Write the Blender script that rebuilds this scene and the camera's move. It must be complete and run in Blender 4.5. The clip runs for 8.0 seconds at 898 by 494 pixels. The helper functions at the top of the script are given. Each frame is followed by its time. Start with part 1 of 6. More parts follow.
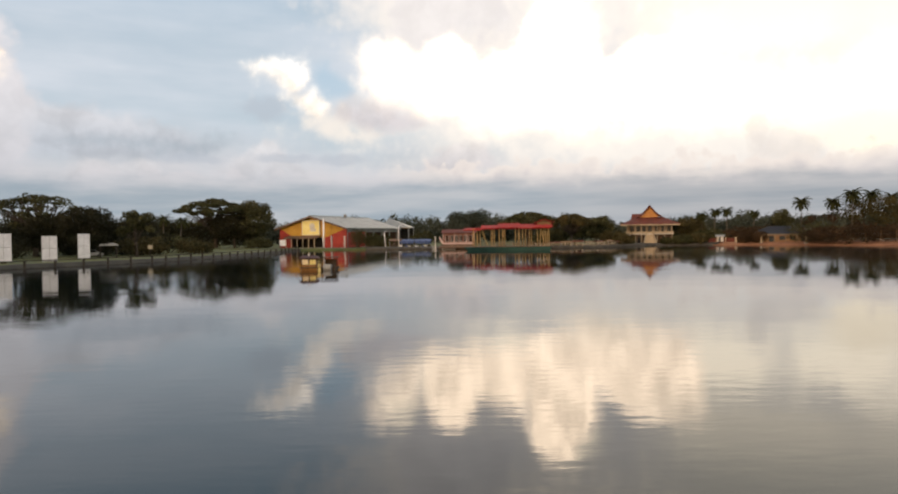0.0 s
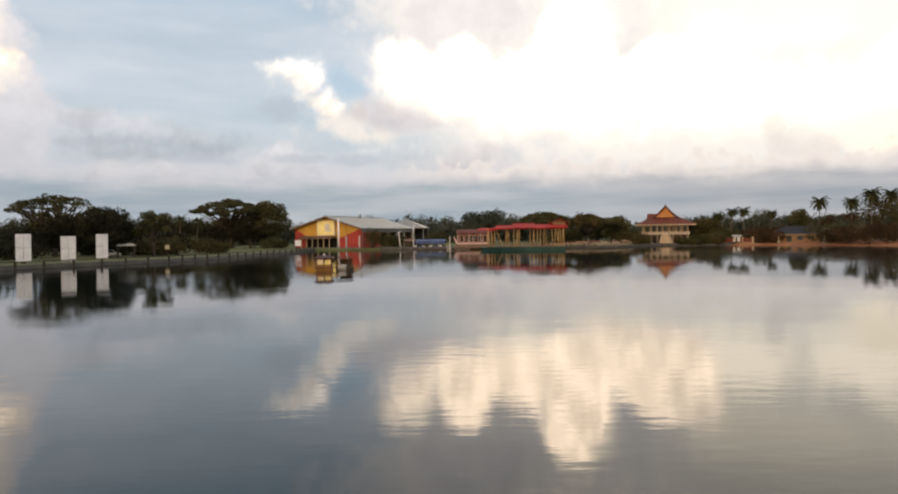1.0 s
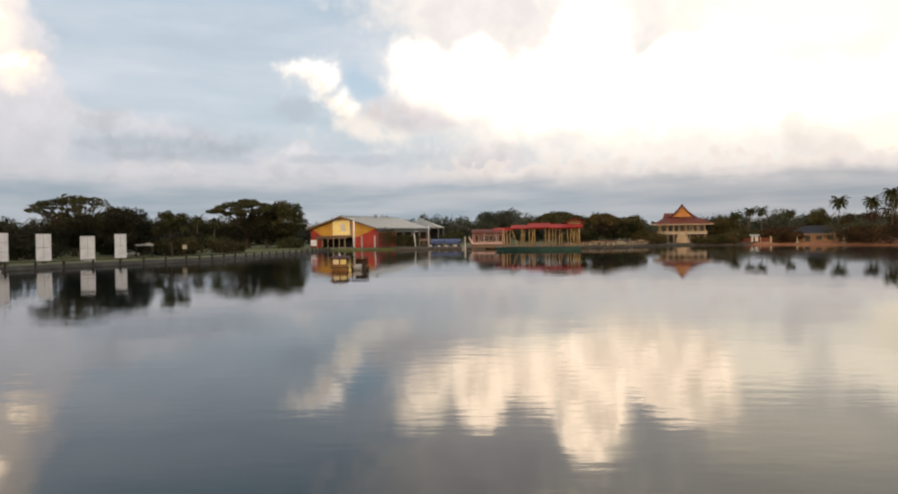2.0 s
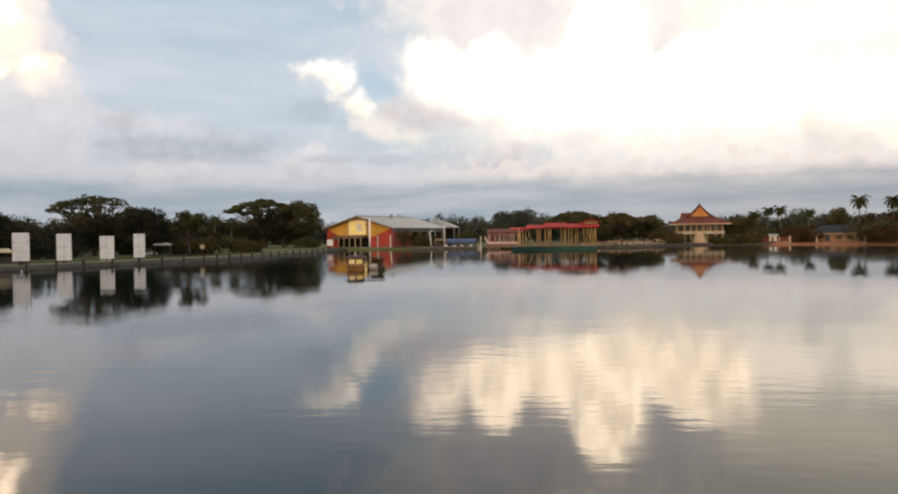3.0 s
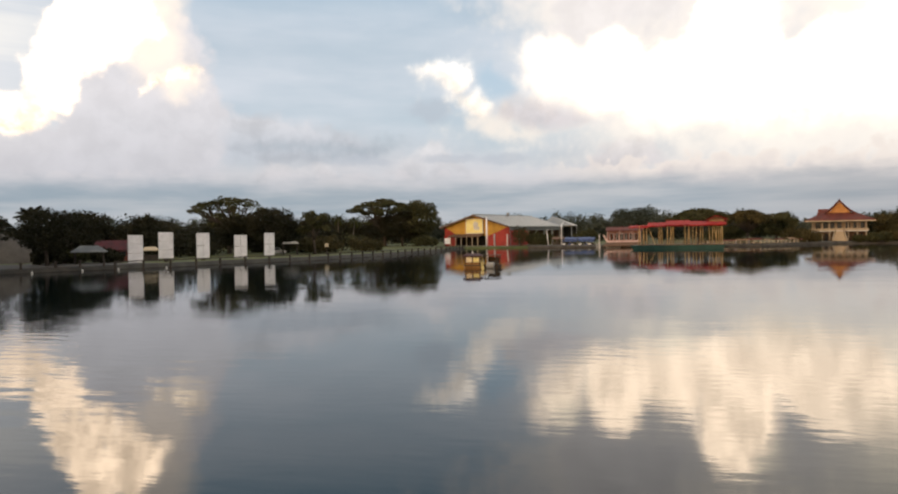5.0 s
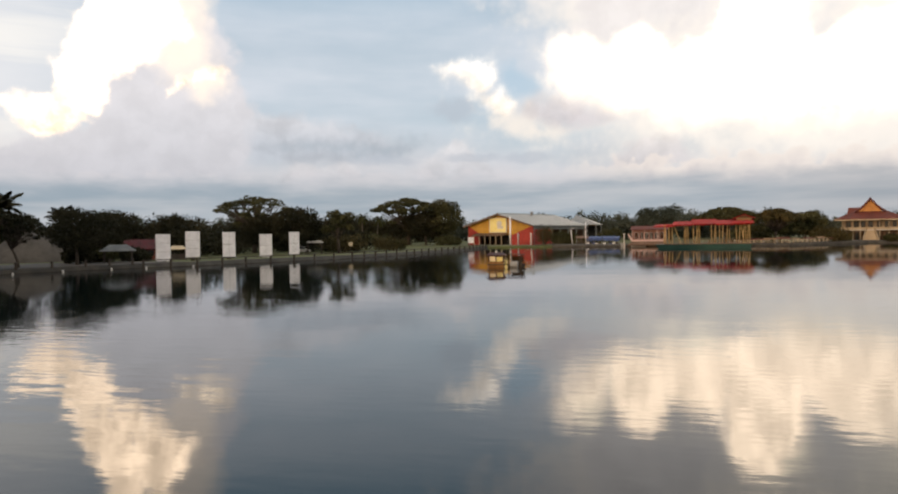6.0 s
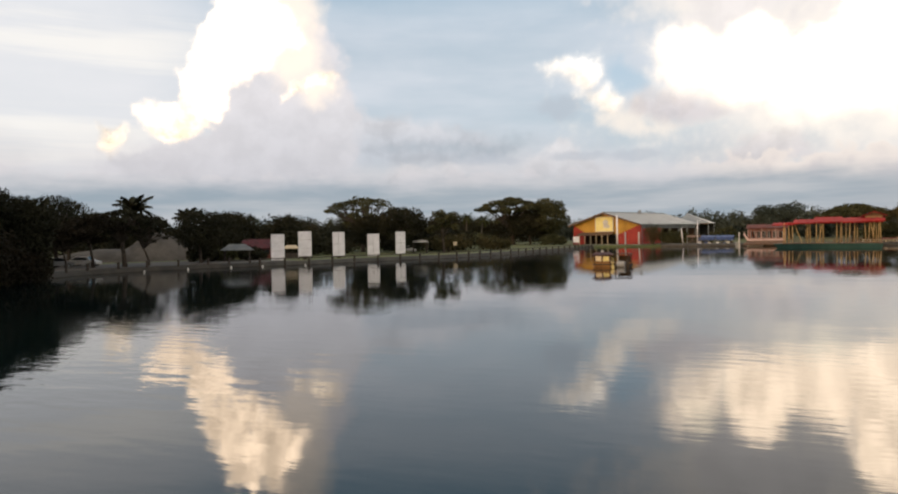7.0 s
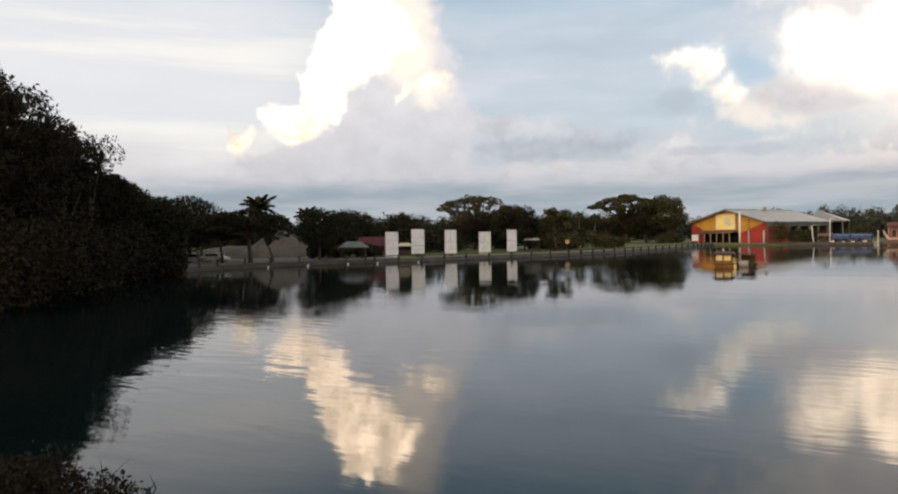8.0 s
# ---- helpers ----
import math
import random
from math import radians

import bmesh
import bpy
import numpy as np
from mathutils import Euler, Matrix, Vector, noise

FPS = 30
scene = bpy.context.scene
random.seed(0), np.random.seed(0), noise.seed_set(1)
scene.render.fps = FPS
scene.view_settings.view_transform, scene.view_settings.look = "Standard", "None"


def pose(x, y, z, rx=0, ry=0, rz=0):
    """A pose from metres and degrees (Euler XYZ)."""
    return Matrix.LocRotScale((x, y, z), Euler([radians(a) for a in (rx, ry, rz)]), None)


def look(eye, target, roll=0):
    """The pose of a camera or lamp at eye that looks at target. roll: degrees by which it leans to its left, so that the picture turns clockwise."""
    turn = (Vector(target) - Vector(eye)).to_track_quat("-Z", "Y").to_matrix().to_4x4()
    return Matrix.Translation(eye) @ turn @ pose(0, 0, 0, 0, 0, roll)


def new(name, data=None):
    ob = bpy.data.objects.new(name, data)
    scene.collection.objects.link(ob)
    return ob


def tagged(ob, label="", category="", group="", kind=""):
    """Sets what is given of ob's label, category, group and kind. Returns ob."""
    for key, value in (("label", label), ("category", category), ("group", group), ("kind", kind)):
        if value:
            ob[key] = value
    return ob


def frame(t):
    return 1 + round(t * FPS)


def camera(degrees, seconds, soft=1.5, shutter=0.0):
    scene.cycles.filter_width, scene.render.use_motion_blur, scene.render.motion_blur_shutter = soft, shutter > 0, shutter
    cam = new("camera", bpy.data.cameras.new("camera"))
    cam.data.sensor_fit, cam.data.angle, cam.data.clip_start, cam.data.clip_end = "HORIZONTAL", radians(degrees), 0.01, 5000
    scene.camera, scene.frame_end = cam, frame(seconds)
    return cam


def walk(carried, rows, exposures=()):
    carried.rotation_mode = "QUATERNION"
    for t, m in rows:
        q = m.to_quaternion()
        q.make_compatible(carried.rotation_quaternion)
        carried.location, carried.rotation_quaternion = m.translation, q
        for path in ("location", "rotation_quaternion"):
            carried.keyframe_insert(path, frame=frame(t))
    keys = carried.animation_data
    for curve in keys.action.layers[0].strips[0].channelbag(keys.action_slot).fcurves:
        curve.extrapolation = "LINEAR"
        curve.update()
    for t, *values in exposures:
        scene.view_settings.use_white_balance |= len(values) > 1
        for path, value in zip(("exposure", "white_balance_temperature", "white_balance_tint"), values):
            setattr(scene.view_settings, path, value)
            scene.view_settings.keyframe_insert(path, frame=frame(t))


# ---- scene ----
# The camera turns on the spot, on the near bank of the lake.
EYE, TILT, LEAN = 4.2, -1.0, 0.7
cam = camera(64.0, 8.0, soft=2.1)
ROWS = [
    (0.0, 0.00, 0.00, 0.00),
    (0.5, 0.63, 0.00, 0.00),
    (1.0, 1.16, 0.01, 0.00),
    (1.5, 1.75, 0.00, 0.00),
    (3.0, 3.62, -0.03, 0.00),
    (3.5, 4.28, -0.06, -0.02),
    (3.8, 4.87, -0.07, -0.01),
    (4.0, 5.63, -0.08, -0.01),
    (4.1, 6.25, -0.08, -0.01),
    (4.2, 7.00, -0.09, -0.01),
    (4.3, 7.81, -0.09, -0.00),
    (4.4, 8.62, -0.10, -0.00),
    (4.5, 10.05, -0.10, 0.00),
    (4.6, 11.16, -0.11, 0.00),
    (4.7, 11.86, -0.12, 0.00),
    (5.8, 13.93, -0.21, -0.04),
    (5.9, 14.35, -0.22, -0.04),
    (6.0, 14.78, -0.23, -0.04),
    (6.1, 15.30, -0.23, -0.04),
    (6.2, 16.06, -0.23, -0.03),
    (6.3, 16.91, -0.23, -0.03),
    (6.4, 17.82, -0.24, -0.02),
    (6.5, 18.78, -0.24, -0.02),
    (6.6, 19.54, -0.25, -0.02),
    (6.7, 20.46, -0.26, -0.02),
    (6.8, 21.35, -0.26, -0.02),
    (6.9, 22.23, -0.27, -0.02),
    (7.0, 23.07, -0.28, -0.02),
    (7.1, 24.84, -0.30, -0.03),
    (7.2, 26.16, -0.32, -0.04),
    (7.3, 26.95, -0.34, -0.06),
    (7.4, 28.09, -0.36, -0.07),
    (7.5, 28.72, -0.38, -0.08),
    (7.6, 29.34, -0.40, -0.10),
    (7.7, 29.88, -0.41, -0.12),
    (7.8, 30.49, -0.43, -0.15),
    (7.9, 31.19, -0.44, -0.17),
    (8.0, 31.93, -0.46, -0.19),
]
walk(cam, [(t, pose(0, 0, EYE, TILT, LEAN, 0) @ pose(0, 0, 0, 90 + pitch, roll, yaw)) for t, yaw, pitch, roll in ROWS])

# ---- light: low evening sun from behind the camera, broken cloud ----
SUN_AZ, SUN_EL = -156.0, 6.0


def ground_dir(az, el=0.0):
    """Unit vector towards an azimuth (degrees clockwise from ahead) and a height in degrees."""
    a, e = radians(az), radians(el)
    return Vector((math.sin(a) * math.cos(e), math.cos(a) * math.cos(e), math.sin(e)))


sun_data = bpy.data.lights.new("sun", "SUN")
sun_data.energy, sun_data.angle, sun_data.color = 1.15, radians(0.6), (1.0, 0.60, 0.28)
sun = new("sun", sun_data)
sun.matrix_world = look(ground_dir(SUN_AZ, SUN_EL) * 300, (0, 0, 0))


class Nodes:
    """Short forms for building a node tree."""

    def __init__(self, tree):
        self.tree = tree
        tree.nodes.clear()

    def add(self, kind, **values):
        node = self.tree.nodes.new(kind)
        for key, value in values.items():
            setattr(node, key, value)
        return node

    def link(self, a, b):
        self.tree.links.new(a, b)

    def put(self, socket, value):
        if isinstance(value, bpy.types.NodeSocket):
            self.link(value, socket)
        else:
            socket.default_value = value

    def math(self, op, a, b=0.0, c=0.0, clamp=False):
        node = self.add("ShaderNodeMath", operation=op, use_clamp=clamp)
        for socket, value in zip(node.inputs, (a, b, c)):
            self.put(socket, value)
        return node.outputs[0]

    def vmath(self, op, a, b=(0, 0, 0)):
        node = self.add("ShaderNodeVectorMath", operation=op)
        self.put(node.inputs[0], a)
        self.put(node.inputs[1], b)
        return node.outputs["Value"] if op == "LENGTH" else node.outputs[0]

    def mix(self, factor, a, b, blend="MIX"):
        node = self.add("ShaderNodeMix", data_type="RGBA", blend_type=blend)
        self.put(node.inputs[0], factor)
        self.put(node.inputs[6], a if not isinstance(a, tuple) else (*a[:3], 1))
        self.put(node.inputs[7], b if not isinstance(b, tuple) else (*b[:3], 1))
        return node.outputs[2]

    def noise(self, vector, scale, detail=4.0, rough=0.55, out="Fac"):
        node = self.add("ShaderNodeTexNoise")
        self.put(node.inputs["Vector"], vector)
        for key, value in (("Scale", scale), ("Detail", detail), ("Roughness", rough)):
            self.put(node.inputs[key], value)
        return node.outputs["Color" if out == "Color" else 0]

    def ramp(self, value, low, high, a=0.0, b=1.0, smooth=True):
        node = self.add("ShaderNodeMapRange", interpolation_type="SMOOTHSTEP" if smooth else "LINEAR", clamp=True)
        for socket, v in zip(node.inputs, (value, low, high, a, b)):
            self.put(socket, v)
        return node.outputs[0]


world = bpy.data.worlds.new("sky")
scene.world = world
world.use_nodes = True
n = Nodes(world.node_tree)
sky = n.add("ShaderNodeTexSky", sky_type="NISHITA", sun_disc=False, sun_elevation=radians(SUN_EL), sun_rotation=radians(SUN_AZ), dust_density=2.0)
way = n.add("ShaderNodeTexCoord").outputs["Generated"]
axis = n.add("ShaderNodeSeparateXYZ")
n.link(way, axis.inputs[0])
azimuth = n.math("MULTIPLY", n.math("ARCTAN2", axis.outputs[0], axis.outputs[1]), 57.2958)
height = n.math("MULTIPLY", n.math("ARCSINE", axis.outputs[2]), 57.2958)
grid = n.add("ShaderNodeCombineXYZ")
n.link(azimuth, grid.inputs[0])
n.link(height, grid.inputs[1])
plane = grid.outputs[0]


def warped(big, small, seed):
    """The sky's degrees, pushed about by two sizes of turbulence."""
    moved = n.vmath("ADD", plane, (seed, seed * 0.7, 0))
    sums = [0.0, 0.0]
    for scale, detail, rough, amounts in ((0.16, 2.0, 0.5, (big, big * 0.8)), (0.55, 6.0, 0.6, (small, small))):
        turbulence = n.noise(moved, scale, detail, rough, "Color")
        split = n.add("ShaderNodeSeparateColor")
        n.link(turbulence, split.inputs[0])
        sums = [n.math("ADD", n.math("MULTIPLY", n.math("SUBTRACT", split.outputs[k], 0.5), amounts[k]), sums[k]) for k in (0, 1)]
    push = n.add("ShaderNodeCombineXYZ")
    n.link(sums[0], push.inputs[0])
    n.link(sums[1], push.inputs[1])
    return n.vmath("ADD", plane, push.outputs[0])


def puffs(space, lobes, soft=0.12, blend=0.35, rag=0.45):
    """A cloud's cover: a union of ellipses (azimuth, height, half width, half height) with billowing edges."""
    total = None
    for az, el, rx, ry in lobes:
        d = n.vmath("LENGTH", n.vmath("MULTIPLY", n.vmath("SUBTRACT", space, (az, el, 0)), (1 / rx, 1 / ry, 0)))
        total = d if total is None else n.math("SMOOTH_MIN", total, d, blend)
    total = n.math("ADD", total, n.math("ADD", n.math("MULTIPLY", BILLOW, rag), n.math("MULTIPLY", FRAY, rag * 0.5)))
    return n.ramp(total, 1.05 + soft, 1.05 - soft), total


def facet(space, corners, soft=0.35, rag=1.0):
    """A cloud's cover inside a convex outline (azimuth, height), given clockwise, with billowing edges."""
    total = None
    for (x0, y0), (x1, y1) in zip(corners, corners[1:] + corners[:1]):
        size = math.hypot(x1 - x0, y1 - y0)
        ox, oy = -(y1 - y0) / size, (x1 - x0) / size
        side = n.math("MULTIPLY_ADD", space[1], oy, n.math("MULTIPLY_ADD", space[0], ox, -(x0 * ox + y0 * oy)))
        total = side if total is None else n.math("SMOOTH_MAX", total, side, 0.6)
    total = n.math("ADD", total, n.math("ADD", n.math("MULTIPLY", BILLOW, rag), n.math("MULTIPLY", FRAY, rag * 0.7)))
    return n.ramp(total, soft, -soft)


def streaks(scale_x, scale_y, low, high, seed, detail=4.0):
    moved = n.vmath("ADD", n.vmath("MULTIPLY", plane, (scale_x, scale_y, 0)), (seed, seed, seed))
    return n.ramp(n.noise(moved, 1.0, detail, 0.55), low, high)


def paint(under, cover, strength, over):
    return n.mix(n.math("MULTIPLY", cover, strength), under, over)


# billowing noise shared by all the clouds' edges: round heads and fine fray
stirred = warped(0.8, 0.6, 12.0)
cells = n.add("ShaderNodeTexVoronoi", feature="SMOOTH_F1")
n.link(stirred, cells.inputs["Vector"])
cells.inputs["Scale"].default_value, cells.inputs["Detail"].default_value, cells.inputs["Roughness"].default_value = 0.55, 2.0, 0.55
BILLOW = n.math("SUBTRACT", cells.outputs["Distance"], 0.50)
FRAY = n.math("SUBTRACT", n.noise(plane, 0.7, 5.0, 0.5), 0.5)
bent = warped(1.5, 1.5, 0.0)
crisp = warped(0.7, 1.25, 31.0)
loose = warped(2.4, 2.0, 57.0)
calm = warped(1.2, 0.8, 83.0)


def parts_of(vector):
    split = n.add("ShaderNodeSeparateXYZ")
    n.link(vector, split.inputs[0])
    return split.outputs[0], split.outputs[1]


crisp_xy, loose_xy, calm_xy = parts_of(crisp), parts_of(loose), parts_of(calm)
lumps = n.ramp(n.noise(crisp, 0.45, 6.0), 0.3, 0.7)
folds = n.ramp(n.noise(crisp, 0.5, 4.0), 0.36, 0.62)


def shade(tone, amount, low, high):
    """A tone made darker or lighter by a cloud's own relief."""
    return n.mix(amount, n.mix(1.0, tone, (low, low, low), "MULTIPLY"), n.mix(1.0, tone, (high, high, high), "MULTIPLY"))



# clear evening sky behind a thin streaked veil
colour = n.mix(0.25, (0.59, 0.705, 0.85), n.mix(1.0, sky.outputs[0], (0.125, 0.118, 0.105), "MULTIPLY"))
colour = paint(colour, streaks(0.045, 0.20, 0.36, 0.72, 4.0), 0.7, (0.73, 0.775, 0.86))
high = n.math("MULTIPLY", n.ramp(height, 13.5, 22.5), n.ramp(azimuth, -4.0, -12.0))
colour = paint(colour, high, 0.85, (0.19, 0.39, 0.56))
west = n.math("MULTIPLY", n.ramp(azimuth, -36.0, -48.0), n.ramp(height, 24.0, 15.0))
colour = paint(colour, west, 0.7, (0.87, 0.875, 0.91))
colour = paint(colour, n.math("MULTIPLY", west, streaks(0.03, 0.45, 0.45, 0.66, 23.0)), 0.8, (0.95, 0.94, 0.92))
# pale pink-grey cloud low down
low_veil = n.ramp(n.math("ADD", height, n.math("MULTIPLY", n.noise(loose, 0.12, 3.0), 5.0)), 11.5, 6.5)
colour = paint(colour, low_veil, 0.75, n.mix(streaks(0.07, 0.35, 0.35, 0.65, 9.0), (0.70, 0.67, 0.70), (0.60, 0.60, 0.64)))
# cream cover on the bright side
cream, reach = puffs(bent, ((-4.1, 13.4, 2.0, 1.9), (-0.5, 11.6, 3.7, 2.7), (4.5, 9.8, 4.9, 3.1), (12.1, 9.6, 7.2, 3.8), (20.4, 9.9, 7.6, 4.0), (29.0, 9.1, 7.1, 4.6), (9.3, 16.0, 3.5, 3.2), (23.2, 15.2, 9.2, 3.4), (36.0, 11.0, 9.0, 6.0), (14.0, 26.0, 22.0, 9.0)), 0.30, 0.35, 0.34)
haze, _ = puffs(loose, ((-2.0, 18.0, 6.0, 3.5), (4.0, 12.0, 9.5, 6.5), (20.0, 9.0, 26.0, 6.0), (16.0, 20.0, 22.0, 9.0)), 0.45)
colour = paint(colour, haze, 0.9, (0.98, 0.925, 0.87))
colour = paint(colour, n.math("MULTIPLY", n.ramp(reach, 1.75, 1.1), n.ramp(height, 7.0, 10.0)), 0.6, (0.86, 0.83, 0.84))
bright = n.mix(n.ramp(height, 5.0, 12.0), (1.20, 1.12, 0.96), (2.1, 1.86, 1.5))
colour = n.mix(cream, colour, n.mix(n.ramp(reach, 1.05, 0.30), (1.0, 0.95, 0.895), bright))
# the sunlit tops
lit = n.mix(n.ramp(height, 7.0, 18.5, 0.0, 1.0, False), (1.62, 1.34, 1.06), (4.9, 3.95, 3.0))
lit = shade(lit, lumps, 0.78, 1.15)
CORE = ([(-7.4, 11.8), (-6.6, 15.2), (-5.4, 15.0), (-2.0, 13.9), (-1.0, 9.0), (-5.5, 10.0)],
        [(-3.0, 13.0), (-1.5, 15.3), (0.3, 15.7), (2.2, 14.3), (3.4, 9.0), (-2.8, 9.0)],
        [(0.8, 14.1), (4.0, 14.2), (7.0, 15.2), (8.0, 8.8), (0.8, 8.8)],
        [(5.4, 14.0), (6.2, 17.0), (7.6, 18.2), (9.8, 17.6), (12.2, 14.4), (11.5, 7.5), (5.4, 8.2)],
        [(9.4, 14.6), (13.2, 14.8), (16.0, 15.2), (18.6, 16.4), (20.2, 13.6), (19.0, 8.0), (9.4, 6.5)])
core = None
for corners in CORE:
    piece = facet(crisp_xy, corners, 1.5 if core is None else 0.8, 0.85)
    core = piece if core is None else n.math("SMOOTH_MAX", core, piece, 0.25)
core = n.math("MINIMUM", core, 1.0)
core = n.math("MULTIPLY", n.math("POWER", core, 1.6), n.ramp(azimuth, -8.5, 1.0, 0.30, 1.0))
colour = n.mix(n.math("MULTIPLY", core, n.ramp(height, 5.0, 10.0)), colour, shade(lit, folds, 0.84, 1.08))
body, _ = puffs(bent, ((-34.8, 7.3, 5.4, 4.5), (-39.9, 5.5, 6.9, 2.6), (-31.2, 8.3, 2.0, 3.3), (-44.0, 5.4, 4.9, 1.7), (-34.0, 13.0, 3.4, 3.6), (-38.2, 9.4, 3.6, 4.2)), 0.2)
colour = paint(colour, body, 0.85, shade(n.mix(n.ramp(height, 3.0, 12.0), (0.60, 0.605, 0.66), (0.80, 0.775, 0.81)), lumps, 0.94, 1.05))
blush, _ = puffs(bent, ((-35.0, 13.8, 2.2, 2.3), (-33.2, 12.0, 1.6, 1.6), (-35.5, 17.5, 2.6, 3.0)), 0.5)
colour = paint(colour, blush, 0.75, (1.25, 1.08, 0.92))
foot = facet(crisp_xy, [(-46.9, 9.9), (-44.3, 10.6), (-41.5, 10.6), (-40.9, 8.5), (-42.2, 7.6), (-44.0, 6.7), (-45.4, 7.2)], 0.5, 1.0)
waist = facet(crisp_xy, [(-43.6, 12.6), (-39.0, 12.6), (-40.3, 8.6), (-43.8, 8.6)], 0.5, 1.0)
column = facet(crisp_xy, [(-44.1, 13.9), (-42.2, 15.8), (-41.3, 18.9), (-37.6, 19.2), (-38.0, 12.0), (-43.6, 11.5)], 0.55, 1.2)
flank = facet(loose_xy, [(-41.0, 18.6), (-35.8, 18.9), (-34.4, 15.2), (-36.8, 12.8), (-40.0, 11.6)], 1.0, 1.4)
tower = n.math("MAXIMUM", n.math("MAXIMUM", foot, waist), n.math("MAXIMUM", column, flank))
colour = n.mix(n.math("POWER", tower, 2.0), colour, shade(n.mix(1.0, lit, (0.98, 0.95, 0.92), "MULTIPLY"), folds, 0.70, 1.08))
buds = facet(crisp_xy, [(-35.6, 10.7), (-34.7, 12.4), (-32.3, 13.3), (-31.2, 12.5), (-33.4, 11.4)], 0.5, 1.1)
side_buds = facet(crisp_xy, [(-49.0, 8.2), (-47.0, 8.5), (-46.8, 7.5), (-48.4, 6.0)], 0.5, 0.7)
colour = n.mix(n.math("MAXIMUM", buds, side_buds), colour, shade(n.mix(1.0, lit, (0.80, 0.80, 0.78), "MULTIPLY"), folds, 0.45, 1.15))
# shaded banks of broken cloud across the middle heights
relief = n.ramp(n.noise(crisp, 0.42, 3.0), 0.3, 0.7)
grey_mass = facet(calm_xy, [(-30.5, 9.2), (-26.6, 9.5), (-20.1, 8.8), (-18.6, 7.6), (-16.9, 7.1), (-21.0, 5.6), (-30.5, 5.6)], 0.5, 0.7)
colour = paint(colour, grey_mass, 0.9, shade(n.mix(n.ramp(height, 6.5, 9.0), (0.53, 0.57, 0.64), (0.66, 0.67, 0.72)), relief, 0.88, 1.10))
grey_band = facet(loose_xy, [(-27.4, 6.9), (-22.9, 7.5), (-16.6, 7.1), (-21.0, 5.9)], 0.9, 0.9)
colour = paint(colour, grey_band, 0.8, (0.39, 0.46, 0.53))
pale_near = facet(calm_xy, [(-32.5, 5.6), (-26.7, 5.8), (-24.3, 6.7), (-21.6, 5.5), (-20.5, 3.6), (-32.5, 3.4)], 0.35, 1.1)
colour = paint(colour, pale_near, 0.7, shade(n.mix(n.ramp(height, 3.8, 6.0), (0.58, 0.59, 0.64), (0.76, 0.75, 0.78)), relief, 0.88, 1.10))
pale_next = facet(calm_xy, [(-18.5, 5.2), (-16.1, 6.7), (-13.9, 7.6), (-12.0, 6.8), (-10.5, 5.0), (-12.0, 3.6), (-18.0, 3.6)], 0.45, 1.1)
colour = paint(colour, pale_next, 0.75, shade(n.mix(n.ramp(height, 4.0, 7.0), (0.60, 0.61, 0.66), (0.79, 0.78, 0.81)), relief, 0.88, 1.10))
dusk, _ = puffs(crisp, ((-14.2, 9.7, 1.8, 0.9), (-12.6, 6.1, 2.6, 0.4), (-19.5, 5.9, 2.2, 0.4), (-8.5, 6.0, 2.2, 0.5)), 0.45, 0.2)
colour = paint(colour, dusk, 0.5, (0.47, 0.52, 0.60))
# the torn bright tip beside the mass, its tail, and a patch of clear blue
gap = facet(crisp_xy, [(-10.9, 13.2), (-9.2, 13.5), (-6.9, 11.2), (-7.6, 10.4), (-9.6, 10.2), (-11.0, 11.2)], 0.7, 0.8)
colour = paint(colour, gap, 0.85, (0.47, 0.62, 0.76))
tail = facet(loose_xy, [(-12.4, 9.6), (-9.4, 10.2), (-5.0, 7.9), (-6.0, 7.0), (-10.0, 7.5)], 0.9, 0.9)
colour = paint(colour, tail, 0.85, (0.97, 0.90, 0.83))
mauve = facet(calm_xy, [(-9.9, 9.5), (-8.6, 10.6), (-6.4, 11.1), (-2.8, 10.0), (-1.2, 8.8), (-3.5, 8.0), (-6.4, 8.2)], 0.8, 1.1)
colour = paint(colour, mauve, 0.75, shade(n.mix(n.ramp(height, 8.2, 10.8), (0.64, 0.60, 0.64), (0.78, 0.73, 0.74)), relief, 0.88, 1.10))
tip_head = facet(crisp_xy, [(-15.9, 13.0), (-13.6, 13.7), (-11.6, 14.0), (-10.3, 12.6), (-11.0, 10.6), (-13.2, 10.6), (-15.0, 12.0)], 0.95, 1.2)
tip_foot = facet(crisp_xy, [(-13.6, 11.2), (-10.8, 12.0), (-8.6, 10.3), (-9.8, 8.4), (-11.6, 8.8), (-12.5, 9.8)], 0.95, 1.2)
colour = n.mix(n.math("POWER", n.math("SMOOTH_MAX", tip_head, tip_foot, 0.3), 2.0), colour, shade(n.mix(1.0, lit, (0.50, 0.56, 0.65), "MULTIPLY"), folds, 0.88, 1.08))
